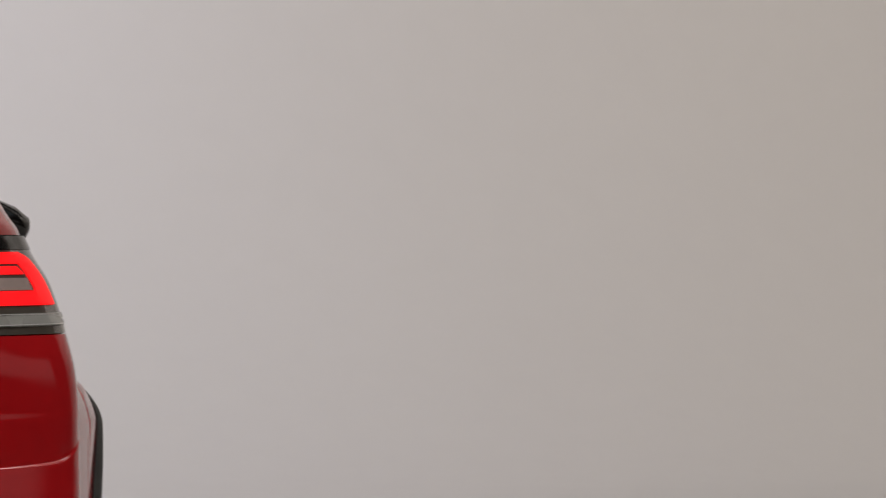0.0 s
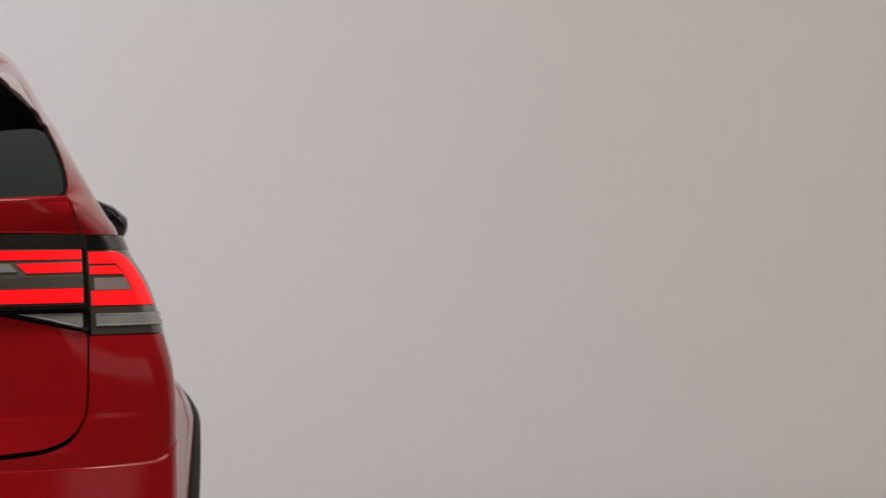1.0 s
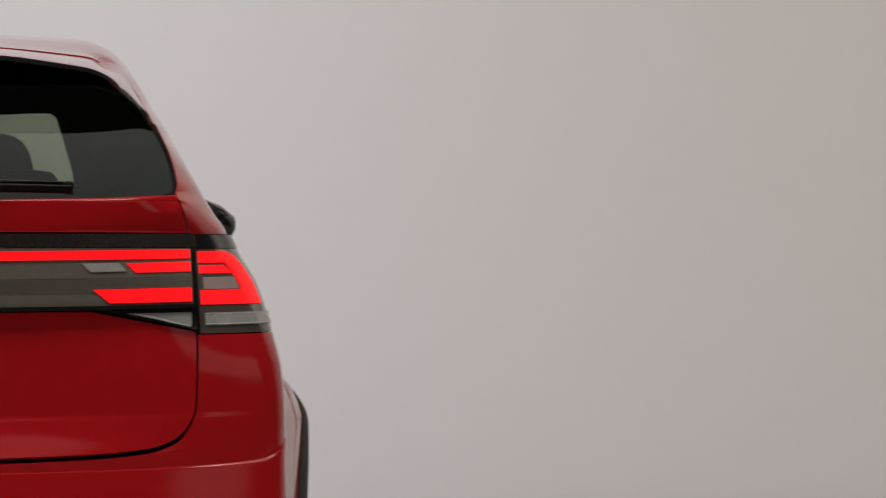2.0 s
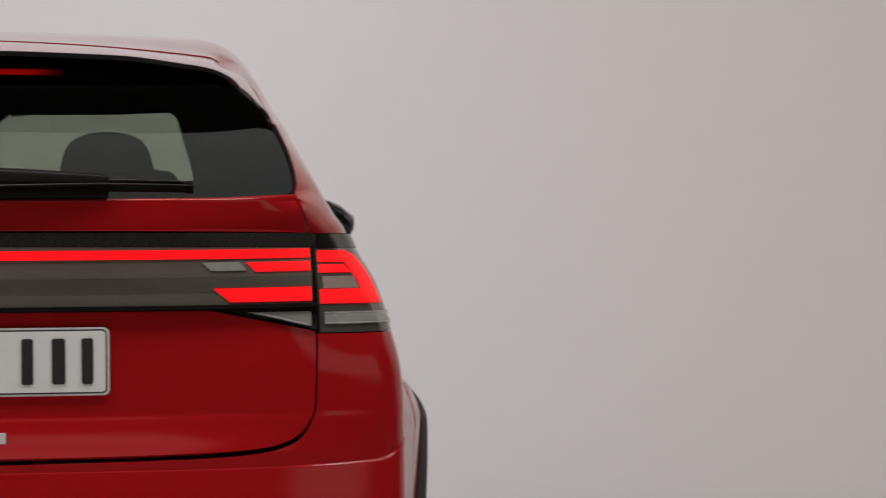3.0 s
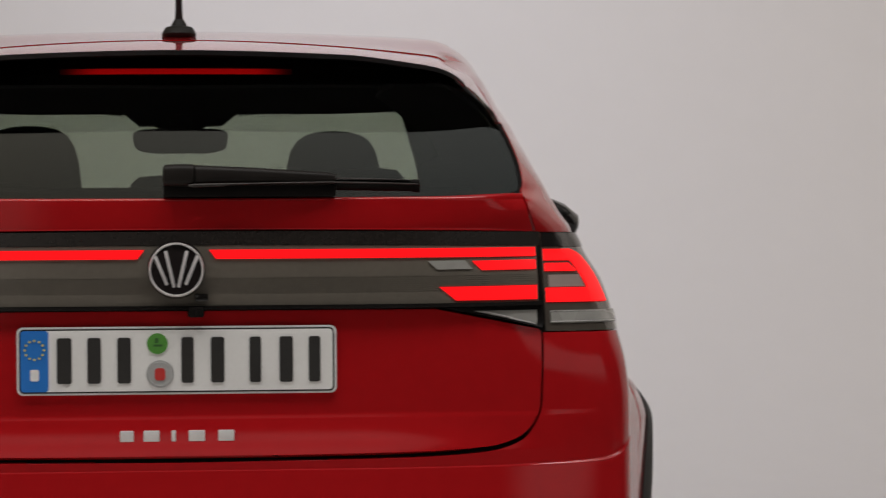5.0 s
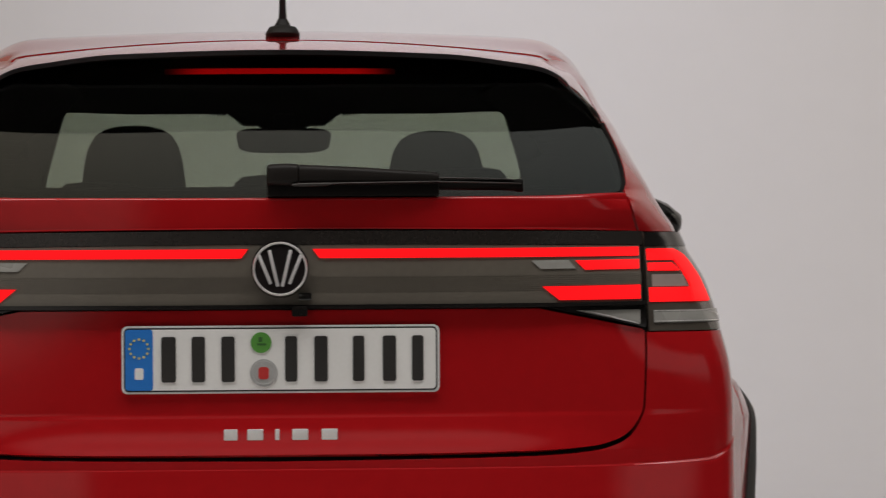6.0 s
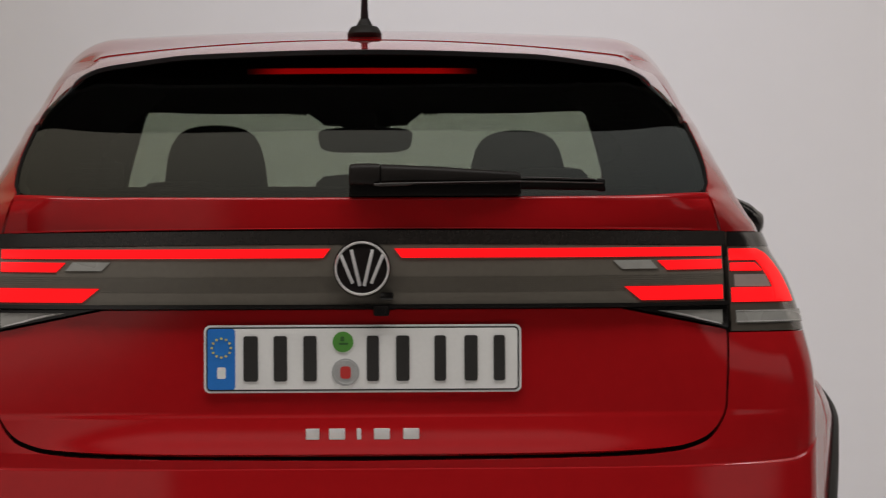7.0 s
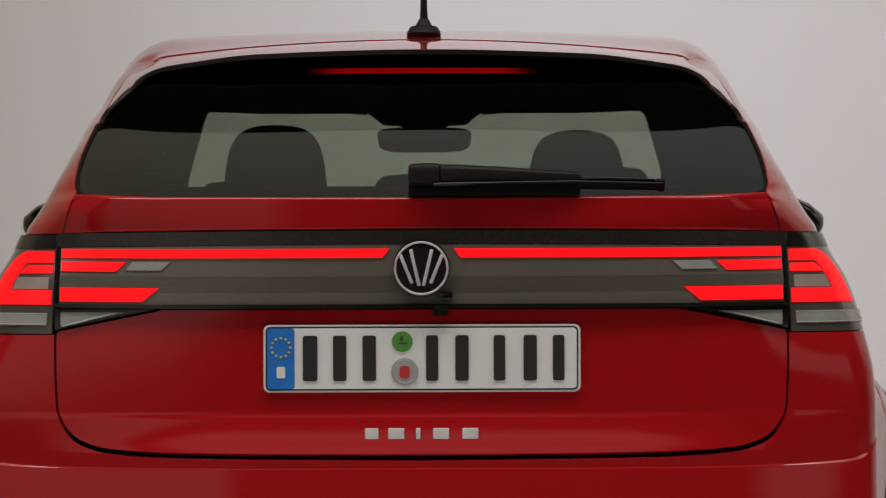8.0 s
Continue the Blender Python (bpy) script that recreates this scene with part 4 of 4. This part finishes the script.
# ---- door mirrors ----
for side in (-1, 1):
    bm = bmesh.new()
    loft(bm, [[Vector((side * x, 2.40 + (p.y) * d, zc + p.z * h)) for p in [Vector((0, math.cos(a), math.sin(a))) for a in [2 * math.pi * i / 20 for i in range(20)]]]
              for x, zc, h, d in ((0.73, 1.086, 0.044, 0.05), (0.80, 1.084, 0.052, 0.06), (0.86, 1.081, 0.054, 0.07), (0.92, 1.070, 0.046, 0.075), (0.955, 1.057, 0.044, 0.07), (0.975, 1.049, 0.035, 0.055), (0.987, 1.055, 0.020, 0.035), (0.990, 1.058, 0.008, 0.012))])
    door_mirror = part("door_mirror", bm, GLOSS_BLACK, car, "gloss black door mirror")
    bm = bmesh.new()
    box(bm, (side * 0.78, 2.42, 1.035), (0.12, 0.05, 0.03), 0.01)
    part("mirror_arm", bm, CLADDING, door_mirror)

# ---- cabin seen through the rear window ----
bm = bmesh.new()
def liner(u, v):
    x = lerp(-0.58, 0.58, u)
    y = lerp(0.60, 2.36, v)
    return Vector((x, y, min(roof_at(x, y) - 0.03, 1.385)))
shell(bm, liner, 20, 16, 0.0, 0.01, (0, 1.6, 2.4))
part("headliner", bm, TRIM, car, "black roof lining")
bm = bmesh.new()
def header_place(u, v):
    x = lerp(-0.62, 0.62, u)
    return Vector((x, 2.30, lerp(1.3215 + 0.004 * ease((abs(x) - 0.42) / 0.03), 1.45, v)))
shell(bm, header_place, 20, 2, 0.0, 0.03)
screen_header = part("screen_header", bm, TRIM, car)
for side in (-1, 1):
    bm = bmesh.new()
    for k in range(3):
        disc(bm, (0.003 + side * (0.147 + 0.0125 * k), 2.29, 1.3240 - 0.0008 * (2 - k)), 0.0058, 0.004, None, 16)
    part("dotted_edge", bm, TRIM, screen_header)
for side in (-1, 1):
    bm = bmesh.new()
    loft(bm, [[Vector((side * (x0 + dx + 0.006 * side), y + dy, z)) for dx, dy in ((0, 0), (w, 0), (w, 0.06), (0, 0.06))] for x0, y, z, w in ((0.512, 2.22, 1.345, 0.09), (0.523, 2.22, 1.331, 0.08), (0.534, 2.24, 1.318, 0.08), (0.543, 2.27, 1.300, 0.09), (0.565, 2.36, 1.25, 0.075), (0.6085, 2.55, 1.155, 0.055), (0.628, 2.75, 1.05, 0.045))])
    part("front_pillar", bm, TRIM, car, smooth=False)
    bm = bmesh.new()
    def cheek(u, v, side=side):
        z = lerp(0.95, 1.335, v)
        up = max(0.0, z - 1.225)
        x0 = glass_side(z) + 0.006 - 0.55 * up
        y0 = on_glass(glass_side(z), min(z, 1.225)).y + 0.022 + 2.2 * up
        return Vector((side * lerp(x0, half_w(z) - 0.035 - up, u), lerp(y0, 1.45, u), z))
    shell(bm, cheek, 8, 8, 0.0, 0.02)
    part("pillar_trim", bm, TRIM, car)
    # unseen sheet added to block stray reflections in the side glass
    bm = bmesh.new()
    def baffle(u, v, side=side):
        z = lerp(0.80, 1.20, v)
        return Vector((side * (0.612 - 0.01 * v), lerp(1.45, 2.25, u), z))
    shell(bm, baffle, 8, 6, 0.0, 0.02)
    part("side_glass_baffle", bm, TRIM, car)
bm = bmesh.new()
box(bm, (0, 2.62, 1.08), (1.30, 0.5, 0.14), 0.04)
part("dashboard", bm, TRIM, car)
bm = bmesh.new()
loft(bm, [[Vector((0.003 + lerp(-1, 1, i / 7) * w, 2.20, z)) for i in range(8)] + [Vector((0.003 + lerp(1, -1, i / 7) * w, 2.30, z)) for i in range(8)]
          for z, w in ((1.335, 0.142), (1.322, 0.138), (1.312, 0.124), (1.300, 0.108), (1.2935, 0.100), (1.2925, 0.062), (1.286, 0.050), (1.276, 0.045))])
part("sensor_cover", bm, TRIM, car)
bm = bmesh.new()
loft(bm, [[Vector((0.003 + (p.x - 0.003) * (1 + 1.6 * (p.z - 1.2500)), p.y, p.z)) for p in oval(0.003, y, 1.2500, rx, rz, axis="y", n=36, power=4.2)]
          for y, rx, rz in ((2.10, 0.104, 0.0255), (2.105, 0.111, 0.0300), (2.13, 0.109, 0.0285), (2.16, 0.09, 0.02))])
part("inside_mirror", bm, TRIM, car, "dark rounded inside mirror")
bm = bmesh.new()
box(bm, (0.003, 2.19, 1.292), (0.05, 0.03, 0.05), 0.008)
part("inside_mirror_stem", bm, TRIM, car)


def seat(x, y, top, half, low=0.55):
    """A front seat: backrest and tall rounded head restraint."""
    bm = bmesh.new()
    loft(bm, [oval(x, y, z, w, d, n=32, power=3.2) for z, w, d in ((low, 0.23, 0.06), (0.9, 0.235, 0.06), (1.02, 0.21, 0.055), (1.07, 0.15, 0.045), (1.085, 0.06, 0.03))])
    ob = part("front_seat", bm, SEAT_CLOTH, car, "dark cloth front seat")
    bm = bmesh.new()
    h = top - 1.08
    loft(bm, [oval(x, y + 0.01, 1.08 + h * f, half * w, 0.055 * w, n=36, power=3.0) for f, w in ((0.0, 1.02), (0.30, 1.0), (0.55, 0.955), (0.75, 0.87), (0.88, 0.74), (0.95, 0.56), (0.985, 0.36), (1.0, 0.12))])
    part("head_restraint", bm, SEAT_CLOTH, ob)


seat(-0.3245, 1.60, 1.2645, 0.113)
seat(0.3385, 1.60, 1.2510, 0.107)
bm = bmesh.new()
box(bm, (0, 1.02, 0.965), (1.22, 0.16, 0.30), 0.03)
bench = part("rear_bench", bm, SEAT_CLOTH, car, "dark cloth rear bench")
for x, top, half in ((-0.36, 1.127, 0.085), (0.0, 1.140, 0.100), (0.37, 1.153, 0.085)):
    bm = bmesh.new()
    loft(bm, [oval(x, 1.02, 1.06 + (top - 1.06) * f, half * w, 0.05 * w, n=28, power=3.4) for f, w in ((0.0, 1.05), (0.5, 1.0), (0.8, 0.93), (0.95, 0.78), (1.0, 0.4))])
    part("rear_head_restraint", bm, SEAT_CLOTH, bench)
bm = bmesh.new()
box(bm, (0, 0.56, 1.0), (1.16, 0.72, 0.02), 0.005)
part("parcel_shelf", bm, TRIM, car, "black parcel shelf")
